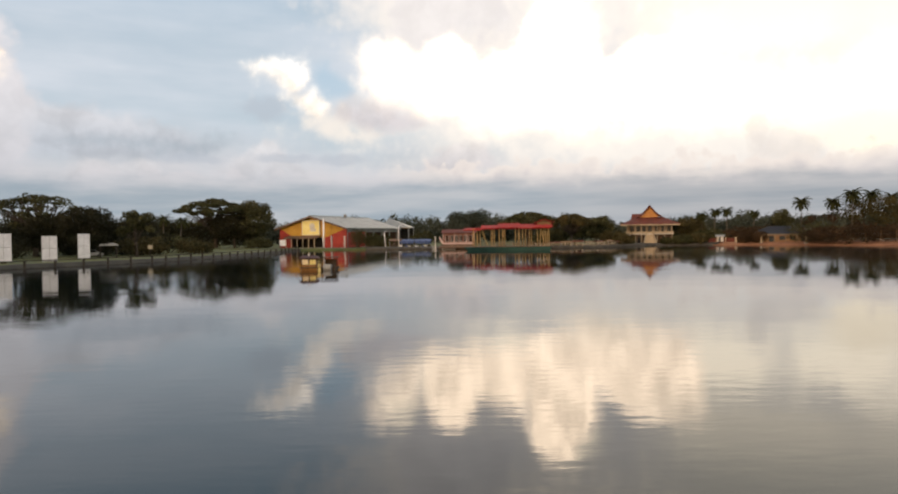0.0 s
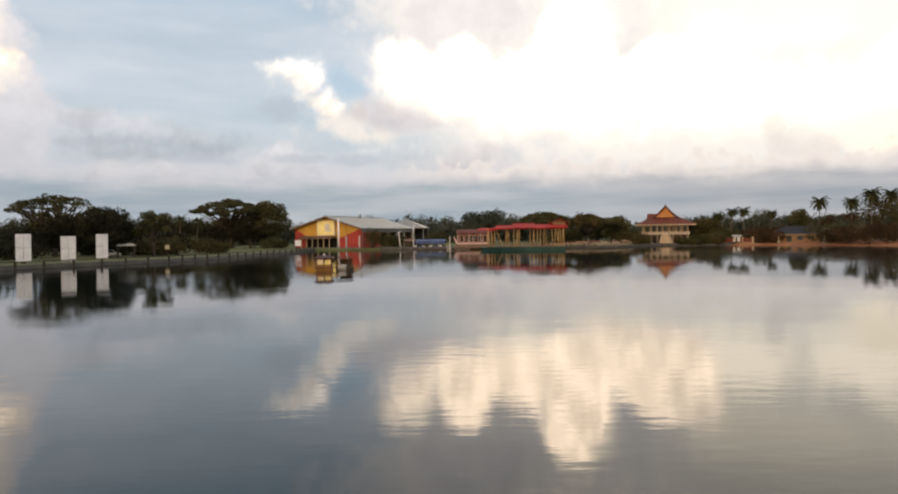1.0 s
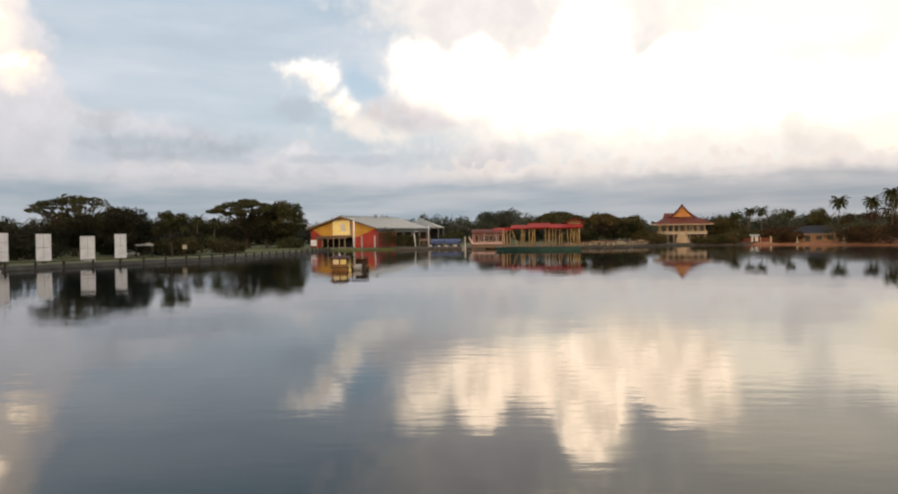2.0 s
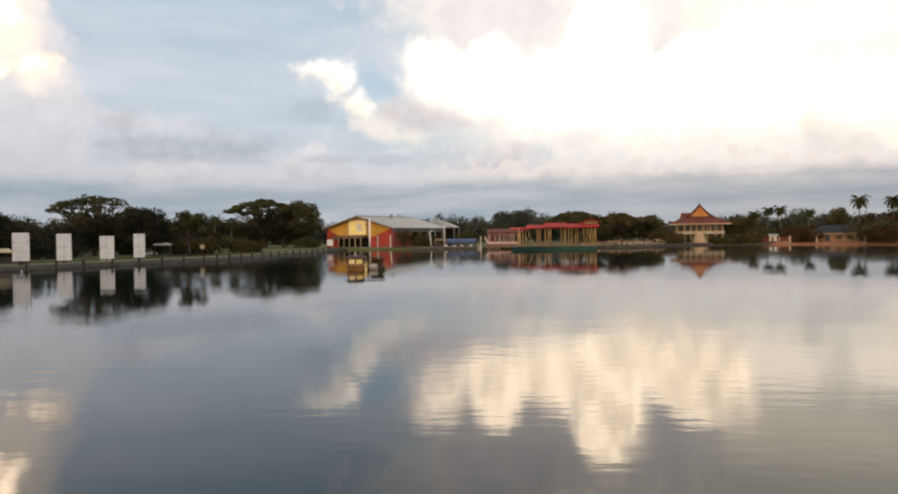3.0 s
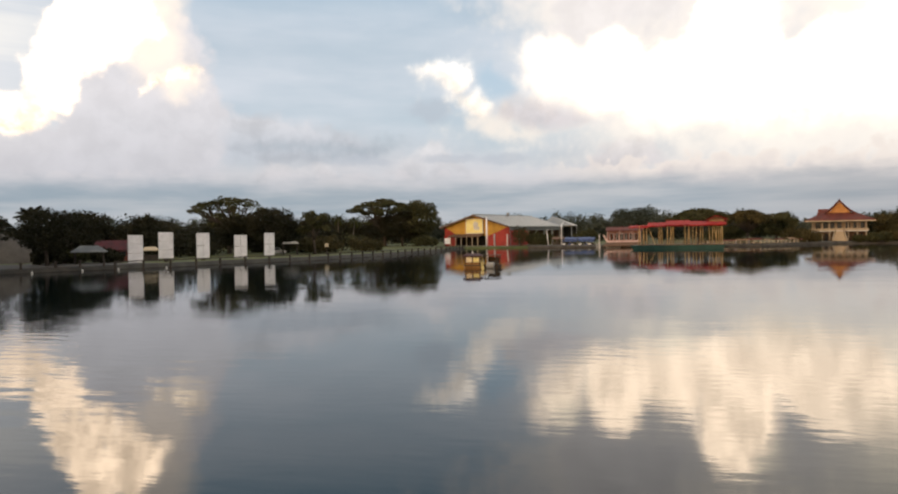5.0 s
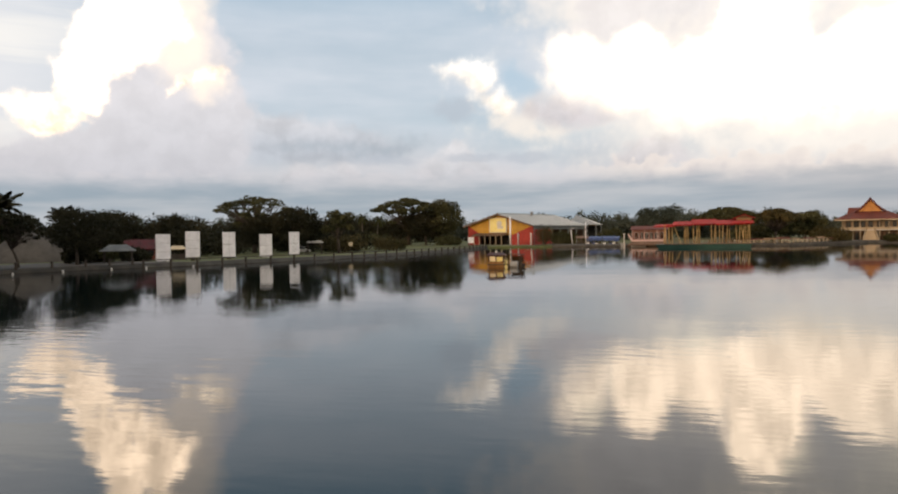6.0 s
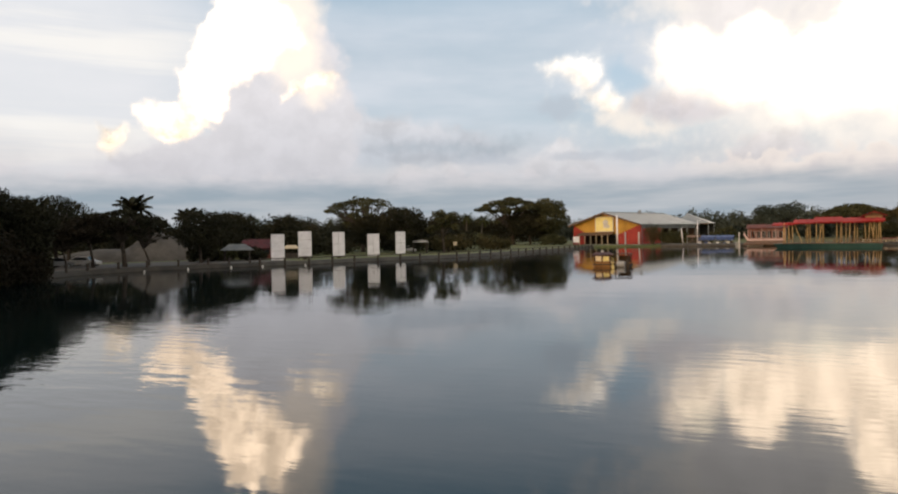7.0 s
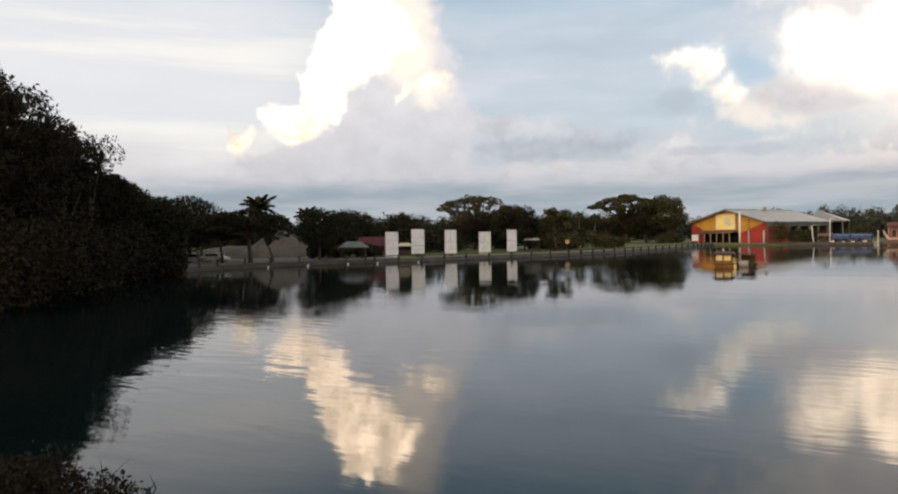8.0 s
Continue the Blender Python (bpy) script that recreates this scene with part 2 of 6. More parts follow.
# shaded cloud before the bright mass
notch = facet(loose_xy, [(-5.0, 15.6), (-3.6, 22.0), (3.2, 22.0), (5.9, 15.8), (3.0, 15.0), (-3.0, 14.0)], 0.6, 1.4)
colour = paint(colour, notch, 0.75, shade((0.88, 0.845, 0.85), relief, 0.94, 1.06))
broad = n.math("MULTIPLY", n.ramp(azimuth, 12.0, 22.0), n.ramp(height, 10.5, 14.5))
colour = paint(colour, broad, 0.9, n.mix(n.ramp(height, 13.0, 19.0), (1.30, 1.18, 0.99), (1.06, 1.0, 0.88)))
spur = facet(calm_xy, [(1.0, 9.2), (1.9, 9.2), (4.4, 7.3), (4.6, 4.5), (-3.5, 4.5), (-3.4, 7.0), (-1.0, 7.2)], 0.4, 1.2)
colour = paint(colour, spur, 0.75, shade(n.mix(n.ramp(height, 5.0, 8.5), (0.68, 0.65, 0.68), (0.88, 0.83, 0.81)), relief, 0.88, 1.10))
stack = facet(crisp_xy, [(22.3, 4.0), (22.5, 8.8), (23.4, 9.2), (24.3, 7.4), (24.6, 4.0)], 0.35, 0.9)
shelf = facet(calm_xy, [(21.0, 4.0), (23.5, 7.5), (27.6, 7.3), (28.6, 4.0)], 0.4, 1.3)
colour = paint(colour, n.math("MAXIMUM", stack, shelf), 0.5, shade((0.86, 0.79, 0.75), relief, 0.90, 1.08))
glow, _ = puffs(bent, ((30.0, 6.9, 3.0, 1.8),), 0.5)
colour = paint(colour, glow, 0.7, (1.35, 1.17, 0.90))
# a row of small shaded cumulus heads under the bright mass
heads = n.math("ADD", height, n.math("ADD", n.math("MULTIPLY", BILLOW, 2.6), n.math("MULTIPLY", FRAY, 1.6)))
colour = paint(colour, n.math("MULTIPLY", n.ramp(heads, 6.6, 5.9), n.ramp(azimuth, -8.0, 2.0)), 0.75, n.mix(n.ramp(heads, 3.6, 6.4), (0.64, 0.60, 0.62), (0.90, 0.82, 0.77)))
lumpy = n.math("ADD", height, n.math("ADD", n.math("MULTIPLY", BILLOW, 2.2), n.math("MULTIPLY", FRAY, 2.2)))
colour = paint(colour, n.math("MULTIPLY", n.ramp(lumpy, 5.6, 4.9), n.ramp(azimuth, 0.0, -10.0)), 0.6, (0.68, 0.67, 0.71))
# grey-blue bank of cloud along the horizon
ragged = n.math("ADD", height, n.math("MULTIPLY", n.noise(n.vmath("MULTIPLY", plane, (0.16, 0.6, 0)), 1.0, 6.0), 2.6))
bank = n.ramp(ragged, 6.4, 4.3)
bank_tone = n.mix(streaks(0.05, 0.42, 0.36, 0.64, 17.0), (0.30, 0.38, 0.455), (0.50, 0.535, 0.58))
bank_tone = n.mix(n.ramp(azimuth, 2.0, 20.0), bank_tone, n.mix(streaks(0.04, 0.5, 0.36, 0.64, 41.0), (0.30, 0.35, 0.405), (0.47, 0.485, 0.515)))
colour = paint(colour, bank, 0.92, bank_tone)
# the bright evening sky about the low sun, behind the camera
toward = n.add("ShaderNodeVectorMath", operation="DOT_PRODUCT")
n.link(way, toward.inputs[0])
toward.inputs[1].default_value = ground_dir(SUN_AZ, 14.0)
colour = paint(colour, n.ramp(toward.outputs["Value"], 0.15, 0.95), 0.9, (1.55, 1.28, 1.0))
colour = n.mix(1.0, colour, (1.02, 1.0, 0.975), "MULTIPLY")
back = n.add("ShaderNodeBackground")
n.link(colour, back.inputs[0])
out = n.add("ShaderNodeOutputWorld")
n.link(back.outputs[0], out.inputs[0])


# ---- materials ----
def material(name, a, b, scale=1.0, rough=0.7, bump=0.2, detail=5.0, metal=0.0, fine=None, spread=0.0, leaf=False, stretch=(1, 1, 1)):
    """A surface of two tones with coarse stains, fine grain and a light relief, in metres."""
    mat = bpy.data.materials.new(name)
    mat.use_nodes = True
    m = Nodes(mat.node_tree)
    place = m.vmath("MULTIPLY", m.add("ShaderNodeTexCoord").outputs["Object"], stretch)
    coarse = m.noise(place, scale, detail)
    grain = m.noise(place, fine or scale * 9, 3.0)
    colour_ = m.mix(m.ramp(coarse, 0.32, 0.68), a, b)
    colour_ = m.mix(m.ramp(grain, 0.3, 0.7, 0.0, 0.35), colour_, m.mix(1.0, colour_, (0.55, 0.55, 0.55), "MULTIPLY"))
    if spread:
        chance = m.add("ShaderNodeNewGeometry").outputs["Random Per Island"] if leaf else m.add("ShaderNodeObjectInfo").outputs["Random"]
        hue = m.add("ShaderNodeHueSaturation")
        m.link(colour_, hue.inputs["Color"])
        m.link(m.ramp(chance, 0.0, 1.0, 1 - spread, 1 + spread, False), hue.inputs["Value"])
        colour_ = hue.outputs[0]
    shader = m.add("ShaderNodeBsdfPrincipled")
    m.link(colour_, shader.inputs["Base Color"])
    m.link(m.ramp(coarse, 0.2, 0.8, max(rough - 0.12, 0.03), min(rough + 0.12, 1.0)), shader.inputs["Roughness"])
    shader.inputs["Metallic"].default_value = metal
    shader.inputs["Specular IOR Level"].default_value = 0.04 if leaf else 0.4
    if bump:
        relief = m.add("ShaderNodeBump")
        relief.inputs["Strength"].default_value = bump
        relief.inputs["Distance"].default_value = 0.05
        m.link(m.math("ADD", coarse, m.math("MULTIPLY", grain, 0.4)), relief.inputs["Height"])
        m.link(relief.outputs[0], shader.inputs["Normal"])
    end = m.add("ShaderNodeOutputMaterial")
    m.link(shader.outputs[0], end.inputs[0])
    return mat


GRASS = material("grass", (0.058, 0.068, 0.020), (0.11, 0.116, 0.038), 0.25, 0.9, 0.5)
EARTH = material("earth", (0.20, 0.085, 0.045), (0.32, 0.155, 0.085), 0.4, 0.9, 0.4)
CONCRETE = material("concrete", (0.20, 0.20, 0.19), (0.34, 0.33, 0.31), 0.6, 0.85, 0.3)
DARK_WOOD = material("dark_wood", (0.03, 0.024, 0.02), (0.06, 0.048, 0.04), 1.5, 0.8, 0.3)
BARK = material("bark", (0.03, 0.023, 0.018), (0.065, 0.052, 0.042), 2.0, 0.9, 0.6)
PALM_BARK = material("palm_bark", (0.07, 0.058, 0.048), (0.14, 0.12, 0.10), 2.0, 0.9, 0.5)
LEAF = material("leaf", (0.036, 0.040, 0.019), (0.078, 0.076, 0.036), 0.25, 0.6, 0.0, spread=0.45, leaf=True)
# darker copy of the leaf tone, with the park's shade put into it
LEAF_SHADE = material("leaf_shade", (0.015, 0.017, 0.011), (0.035, 0.034, 0.021), 0.25, 0.65, 0.0, spread=0.45, leaf=True)
# near-bank foliage: the deep shade there is put into this blackish tone
LEAF_NEAR_SHADE = material("leaf_near_shade", (0.012, 0.0105, 0.007), (0.022, 0.018, 0.0125), 0.25, 0.65, 0.0, spread=0.14, leaf=True)
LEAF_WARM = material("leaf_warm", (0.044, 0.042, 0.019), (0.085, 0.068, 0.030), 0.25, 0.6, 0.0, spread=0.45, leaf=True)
LEAF_BROWN = material("leaf_brown", (0.036, 0.026, 0.016), (0.072, 0.045, 0.026), 0.25, 0.7, 0.0, spread=0.45, leaf=True)
# distant foliage, paler and bluer: aerial haze mixed into the leaf colour
LEAF_HAZE = material("leaf_haze", (0.044, 0.055, 0.046), (0.084, 0.096, 0.078), 0.12, 0.7, 0.0, spread=0.35, leaf=True)
PALM_LEAF = material("palm_leaf", (0.022, 0.028, 0.011), (0.05, 0.052, 0.02), 0.4, 0.5, 0.0, spread=0.35, leaf=True)


def water_material():
    mat = bpy.data.materials.new("lake_water")
    mat.use_nodes = True
    m = Nodes(mat.node_tree)
    place = m.add("ShaderNodeTexCoord").outputs["Object"]
    swell = m.noise(m.vmath("MULTIPLY", place, (0.06, 0.13, 1)), 1.0, 2.0)
    ripple = m.noise(m.vmath("MULTIPLY", place, (0.8, 2.0, 1)), 1.0, 3.0, 0.5)
    gusts = m.ramp(m.noise(m.vmath("MULTIPLY", place, (0.02, 0.035, 1)), 1.0, 2.0), 0.40, 0.66, 0.30, 1.2)
    apart = m.add("ShaderNodeSeparateXYZ")
    m.link(place, apart.inputs[0])
    away = m.vmath("LENGTH", place)
    gusts = m.math("MULTIPLY", gusts, m.ramp(apart.outputs[1], 10.0, 45.0, 1.15, 0.6))
    gusts = m.math("MULTIPLY", gusts, m.ramp(apart.outputs[0], -8.0, -24.0, 1.0, 2.6))
    wave = m.math("ADD", m.math("MULTIPLY", swell, 0.02), m.math("MULTIPLY", m.math("MULTIPLY", ripple, gusts), 0.0078))
    # longer wavelets by the near wooded bank
    wavelet = m.noise(m.vmath("MULTIPLY", place, (0.24, 0.85, 1)), 1.0, 1.5, 0.45)
    close = m.math("MULTIPLY", m.ramp(apart.outputs[0], -9.0, -16.0), m.ramp(away, 34.0, 20.0))
    wave = m.math("MULTIPLY_ADD", m.math("MULTIPLY", wavelet, close), 0.024, wave)
    # the open water's ripples show their steeper, near faces
    reach_ = m.math("MAXIMUM", m.math("SUBTRACT", apart.outputs[1], 18.0), 0.0)
    lean_ = m.math("DIVIDE", m.math("MULTIPLY", reach_, reach_), m.math("ADD", reach_, 30.0))
    wave = m.math("MULTIPLY_ADD", m.math("MULTIPLY", lean_, m.ramp(apart.outputs[0], -28.0, -4.0, 0.3, 1.0)), 0.0098, wave)
    relief = m.add("ShaderNodeBump")
    relief.inputs["Strength"].default_value = 1.0
    relief.inputs["Distance"].default_value = 1.0
    m.link(wave, relief.inputs["Height"])
    shader = m.add("ShaderNodeBsdfPrincipled")
    shader.inputs["Base Color"].default_value = (0.0020, 0.0060, 0.0066, 1)
    m.link(m.ramp(away, 60.0, 190.0, 0.03, 0.065), shader.inputs["Roughness"])
    shader.inputs["IOR"].default_value = 1.40
    m.link(relief.outputs[0], shader.inputs["Normal"])
    end = m.add("ShaderNodeOutputMaterial")
    m.link(shader.outputs[0], end.inputs[0])
    return mat


WATER = water_material()


# ---- building helpers ----
def mesh_from(name, verts, faces, mat, smooth=False):
    me = bpy.data.meshes.new(name)
    me.from_pydata([tuple(v) for v in verts], [], faces)
    me.materials.append(mat)
    if smooth:
        me.polygons.foreach_set("use_smooth", [True] * len(me.polygons))
    me.update()
    return me


class Shape:
    """Collects plain pieces of one mesh."""

    def __init__(self):
        self.verts, self.faces = [], []

    def add(self, verts, faces):
        k = len(self.verts)
        self.verts += [tuple(v) for v in verts]
        self.faces += [tuple(i + k for i in f) for f in faces]
        return self

    def box(self, x0, y0, z0, x1, y1, z1, c=0.0):
        """A box with its upright and top edges chamfered by c."""
        if c <= 0:
            v = [(x, y, z) for z in (z0, z1) for x, y in ((x0, y0), (x1, y0), (x1, y1), (x0, y1))]
            return self.add(v, [(3, 2, 1, 0), (4, 5, 6, 7), (0, 1, 5, 4), (1, 2, 6, 5), (2, 3, 7, 6), (3, 0, 4, 7)])
        ring = [(x0 + c, y0), (x1 - c, y0), (x1, y0 + c), (x1, y1 - c), (x1 - c, y1), (x0 + c, y1), (x0, y1 - c), (x0, y0 + c)]
        cx, cy = (x0 + x1) / 2, (y0 + y1) / 2
        inner = [(x + (c if x < cx else -c) * 0.7, y + (c if y < cy else -c) * 0.7) for x, y in ring]
        v = [(*p, z0) for p in ring] + [(*p, z1 - c) for p in ring] + [(*p, z1) for p in inner]
        f = [tuple(range(7, -1, -1)), tuple(range(16, 24))]
        for k in (0, 8):
            f += [(k + i, k + (i + 1) % 8, k + 8 + (i + 1) % 8, k + 8 + i) for i in range(8)]
        return self.add(v, f)

    def tube(self, path, radii, sides=8, cap=True):
        path = [Vector(p) for p in path]
        v, f = [], []
        for i, p in enumerate(path):
            d = (path[min(i + 1, len(path) - 1)] - path[max(i - 1, 0)]).normalized()
            u = d.cross(Vector((0.31, 0.95, 0.05)))
            u = u.normalized() if u.length > 1e-3 else Vector((1, 0, 0))
            w = d.cross(u)
            r = radii[i] if isinstance(radii, (list, tuple)) else radii
            v += [p + (u * math.cos(a) + w * math.sin(a)) * r for a in (2 * math.pi * k / sides for k in range(sides))]
        for i in range(len(path) - 1):
            f += [(i * sides + k, i * sides + (k + 1) % sides, (i + 1) * sides + (k + 1) % sides, (i + 1) * sides + k) for k in range(sides)]
        if cap:
            f += [tuple(range(sides - 1, -1, -1)), tuple(range((len(path) - 1) * sides, len(path) * sides))]
        return self.add(v, f)

    def slab(self, corners, thick):
        """A flat or sloping plate: its top corners and its thickness downwards."""
        k = len(corners)
        v = [tuple(c) for c in corners] + [(c[0], c[1], c[2] - thick) for c in corners]
        return self.add(v, [tuple(range(k)), tuple(range(2 * k - 1, k - 1, -1))] + [(i, i + k, (i + 1) % k + k, (i + 1) % k) for i in range(k)])

    def mesh(self, name, mat, smooth=False):
        return mesh_from(name, self.verts, self.faces, mat, smooth)


def part(name, shape, mat, parent, label="", m=None, smooth=False):
    """One mesh object under a thing or a part."""
    ob = new(name, shape if isinstance(shape, bpy.types.Mesh) else shape.mesh(name, mat, smooth))
    ob.parent = parent
    if m is not None:
        ob.matrix_basis = m
    return tagged(ob, label)


def thing(name, m, label, category, group="", kind=""):
    ob = new(name)
    ob.empty_display_size = 0.3
    ob.matrix_basis = m
    return tagged(ob, label, category, group, kind)


def lone(name, shape, mat, label, category, m=None, group="", kind="", smooth=False):
    ob = new(name, shape if isinstance(shape, bpy.types.Mesh) else shape.mesh(name, mat, smooth))
    if m is not None:
        ob.matrix_basis = m
    return tagged(ob, label, category, group, kind)


# ---- the lake and its banks ----
CENTRE = Vector((5.0, 90.0))
SHORE = [(20, 2.5), (-2, 2.5), (-8, 5), (-14, 6), (-24, 9), (-36, 14), (-48, 23.5), (-61, 37), (-74, 54), (-77.5, 66), (-76.4, 74.6), (-72.9, 82.6), (-68.8, 88.4), (-64.1, 94.5),
         (-60.8, 102.7), (-56.3, 110.5), (-50.5, 122), (-46, 140), (-44, 160), (-42, 180), (-42, 203), (-24, 206.5), (-4, 200), (8, 197), (36, 193), (59, 213), (80, 213), (97, 200), (105, 189), (111, 179), (128, 120), (118, 40), (60, 4)]


def dense(points, step, closed=True):
    """Points along a line, a step apart."""
    made, k = [], len(points)
    for i in range(k if closed else k - 1):
        a, b = Vector(points[i]), Vector(points[(i + 1) % k])
        steps = max(1, round((b - a).length / step))
        made += [a.lerp(b, j / steps) for j in range(steps)]
    return made if closed else made + [Vector(points[-1])]


BANK = 0.6
edge = dense(SHORE, 2.5)
rings = ((0.0, -1.2), (0.12, 0.10), (0.9, 0.38), (1.5, BANK - 0.06), (3.0, BANK), (8.0, BANK), (25.0, BANK + 0.1), (80.0, BANK + 0.3), (400.0, BANK + 0.5), (3800.0, BANK))
verts, faces = [], []
rng = np.random.default_rng(3)
for off, z in rings:
    for p in edge:
        d = (p - CENTRE).normalized()
        rise = max(0.0, 1 - Vector((p.x, p.y)).length / 14) if 0 < off < 80 else 0.0
        jitter = rng.normal(0, 0.05) if 0 < off < 100 else 0.0
        q = p + d * (off + jitter)
        verts.append((q.x, q.y, z + jitter * 0.6 + rise * min(off, 2.0) * 1.22))
k = len(edge)
for r in range(len(rings) - 1):
    faces += [(r * k + i, r * k + (i + 1) % k, (r + 1) * k + (i + 1) % k, (r + 1) * k + i) for i in range(k)]
ground = lone("ground", mesh_from("ground", verts, faces, GRASS, True), GRASS, "dull green grassy ground round the lake", "ground", kind="structure")
water = lone("water", Shape().add([(-170, -20, 0), (170, -20, 0), (170, 250, 0), (-170, 250, 0)], [(0, 1, 2, 3)]), WATER, "calm grey-blue lake water mirroring sky and banks", "water", kind="structure")
bed = lone("lake_bed", Shape().box(-175, -25, -1.6, 175, 255, -1.2), EARTH, "brown mud bed under the lake water", "lake bed", kind="structure")


# ---- trees ----
def leaf_mesh(name, centres, size, mat, rng, droop=0.35):
    """Many small folded leaves about the centres given."""
    k = len(centres)
    a = rng.normal(size=(k, 3))
    a[:, 2] -= droop
    a /= np.linalg.norm(a, axis=1)[:, None]
    b = np.cross(a, rng.normal(size=(k, 3)))
    b /= np.linalg.norm(b, axis=1)[:, None] + 1e-9
    length = size * rng.uniform(0.7, 1.5, k)[:, None]
    width = length * rng.uniform(0.35, 0.6, k)[:, None]
    v = np.stack([centres - a * length * 0.5, centres + b * width * 0.5, centres + a * length * 0.5, centres - b * width * 0.5], 1).reshape(-1, 3)
    me = bpy.data.meshes.new(name)
    me.vertices.add(4 * k)
    me.vertices.foreach_set("co", v.ravel())
    me.loops.add(4 * k)
    me.loops.foreach_set("vertex_index", np.arange(4 * k, dtype=np.int32))
    me.polygons.add(k)
    me.polygons.foreach_set("loop_start", np.arange(0, 4 * k, 4, dtype=np.int32))
    me.polygons.foreach_set("loop_total", np.full(k, 4, dtype=np.int32))
    me.materials.append(mat)
    me.update(calc_edges=True)
    me.validate()
    return me


def blob_points(rng, blobs, count, shell=0.55):
    """Points in ellipsoid clumps (x, y, z, across, high), thicker towards their skins, with ragged edges."""
    sizes = np.array([b[3] * b[3] for b in blobs])
    pick = rng.choice(len(blobs), count, p=sizes / sizes.sum())
    B = np.array(blobs)[pick]
    d = rng.normal(size=(count, 3))
    d /= np.linalg.norm(d, axis=1)[:, None]
    r = shell + (1.06 - shell) * rng.uniform(0, 1, count) ** 0.7
    r *= 1 + 0.12 * np.sin(d[:, 0] * 7 + B[:, 0] * 3) * np.cos(d[:, 1] * 6 + B[:, 1] * 2) + rng.normal(0, 0.05, count)
    return B[:, :3] + d * r[:, None] * B[:, [3, 3, 4]]


def crown_blobs(rng, height, spread, form):
    """The clumps of a crown by its form."""
    R, made = spread / 2, []
    if form == "umbrella":
        for i in range(26):
            r, t = R * 0.86 * math.sqrt((i + 0.5) / 26), i * 2.4 + rng.uniform(-0.3, 0.3)
            z = height * (0.93 - 0.36 * (r / R) ** 2.2) + rng.uniform(-0.03, 0.03) * height
            made.append((r * math.cos(t), r * math.sin(t), z - height * 0.04, R * rng.uniform(0.17, 0.27), height * rng.uniform(0.05, 0.085)))
    elif form == "parasol":
        for i in range(40):
            r, t = R * 0.9 * math.sqrt((i + 0.5) / 40), i * 2.4 + rng.uniform(-0.35, 0.35)
            z = height * (0.95 - 0.27 * (r / R) ** 2.0) + rng.uniform(-0.035, 0.02) * height
            made.append((r * math.cos(t), r * math.sin(t), z, R * rng.uniform(0.10, 0.19), height * rng.uniform(0.022, 0.045)))
        for i in range(16):
            r, t = R * rng.uniform(0.35, 0.9), i * 2.4 + rng.uniform(-0.3, 0.3)
            made.append((r * math.cos(t), r * math.sin(t), height * rng.uniform(0.46, 0.72), R * rng.uniform(0.09, 0.16), height * rng.uniform(0.02, 0.04)))
    elif form == "sparse":
        for i in range(15):
            r, t = R * 0.8 * math.sqrt((i + 0.5) / 15), i * 2.4 + rng.uniform(-0.4, 0.4)
            z = height * rng.uniform(0.5, 0.93) * (1 - 0.15 * r / R)
            made.append((r * math.cos(t), r * math.sin(t), z, R * rng.uniform(0.2, 0.34), height * rng.uniform(0.05, 0.09)))
    elif form == "bush":
        for i in range(16):
            r, t = R * 0.8 * math.sqrt((i + 0.5) / 16), i * 2.4
            z = height * (0.52 * (1 - 0.5 * (r / R) ** 2)) + rng.uniform(-0.1, 0.1) * height
            made.append((r * math.cos(t), r * math.sin(t), z, R * rng.uniform(0.25, 0.4), height * rng.uniform(0.25, 0.42)))
    else:
        for i in range(24):
            up = (i + 0.5) / 24
            ring = math.sin(math.pi * (0.12 + 0.8 * up)) ** 0.7
            t = i * 2.4 + rng.uniform(-0.4, 0.4)
            r = R * 0.66 * ring * rng.uniform(0.6, 1.05)
            made.append((r * math.cos(t), r * math.sin(t), height * (0.30 + 0.60 * up), R * rng.uniform(0.27, 0.42), height * rng.uniform(0.075, 0.13)))
    return made


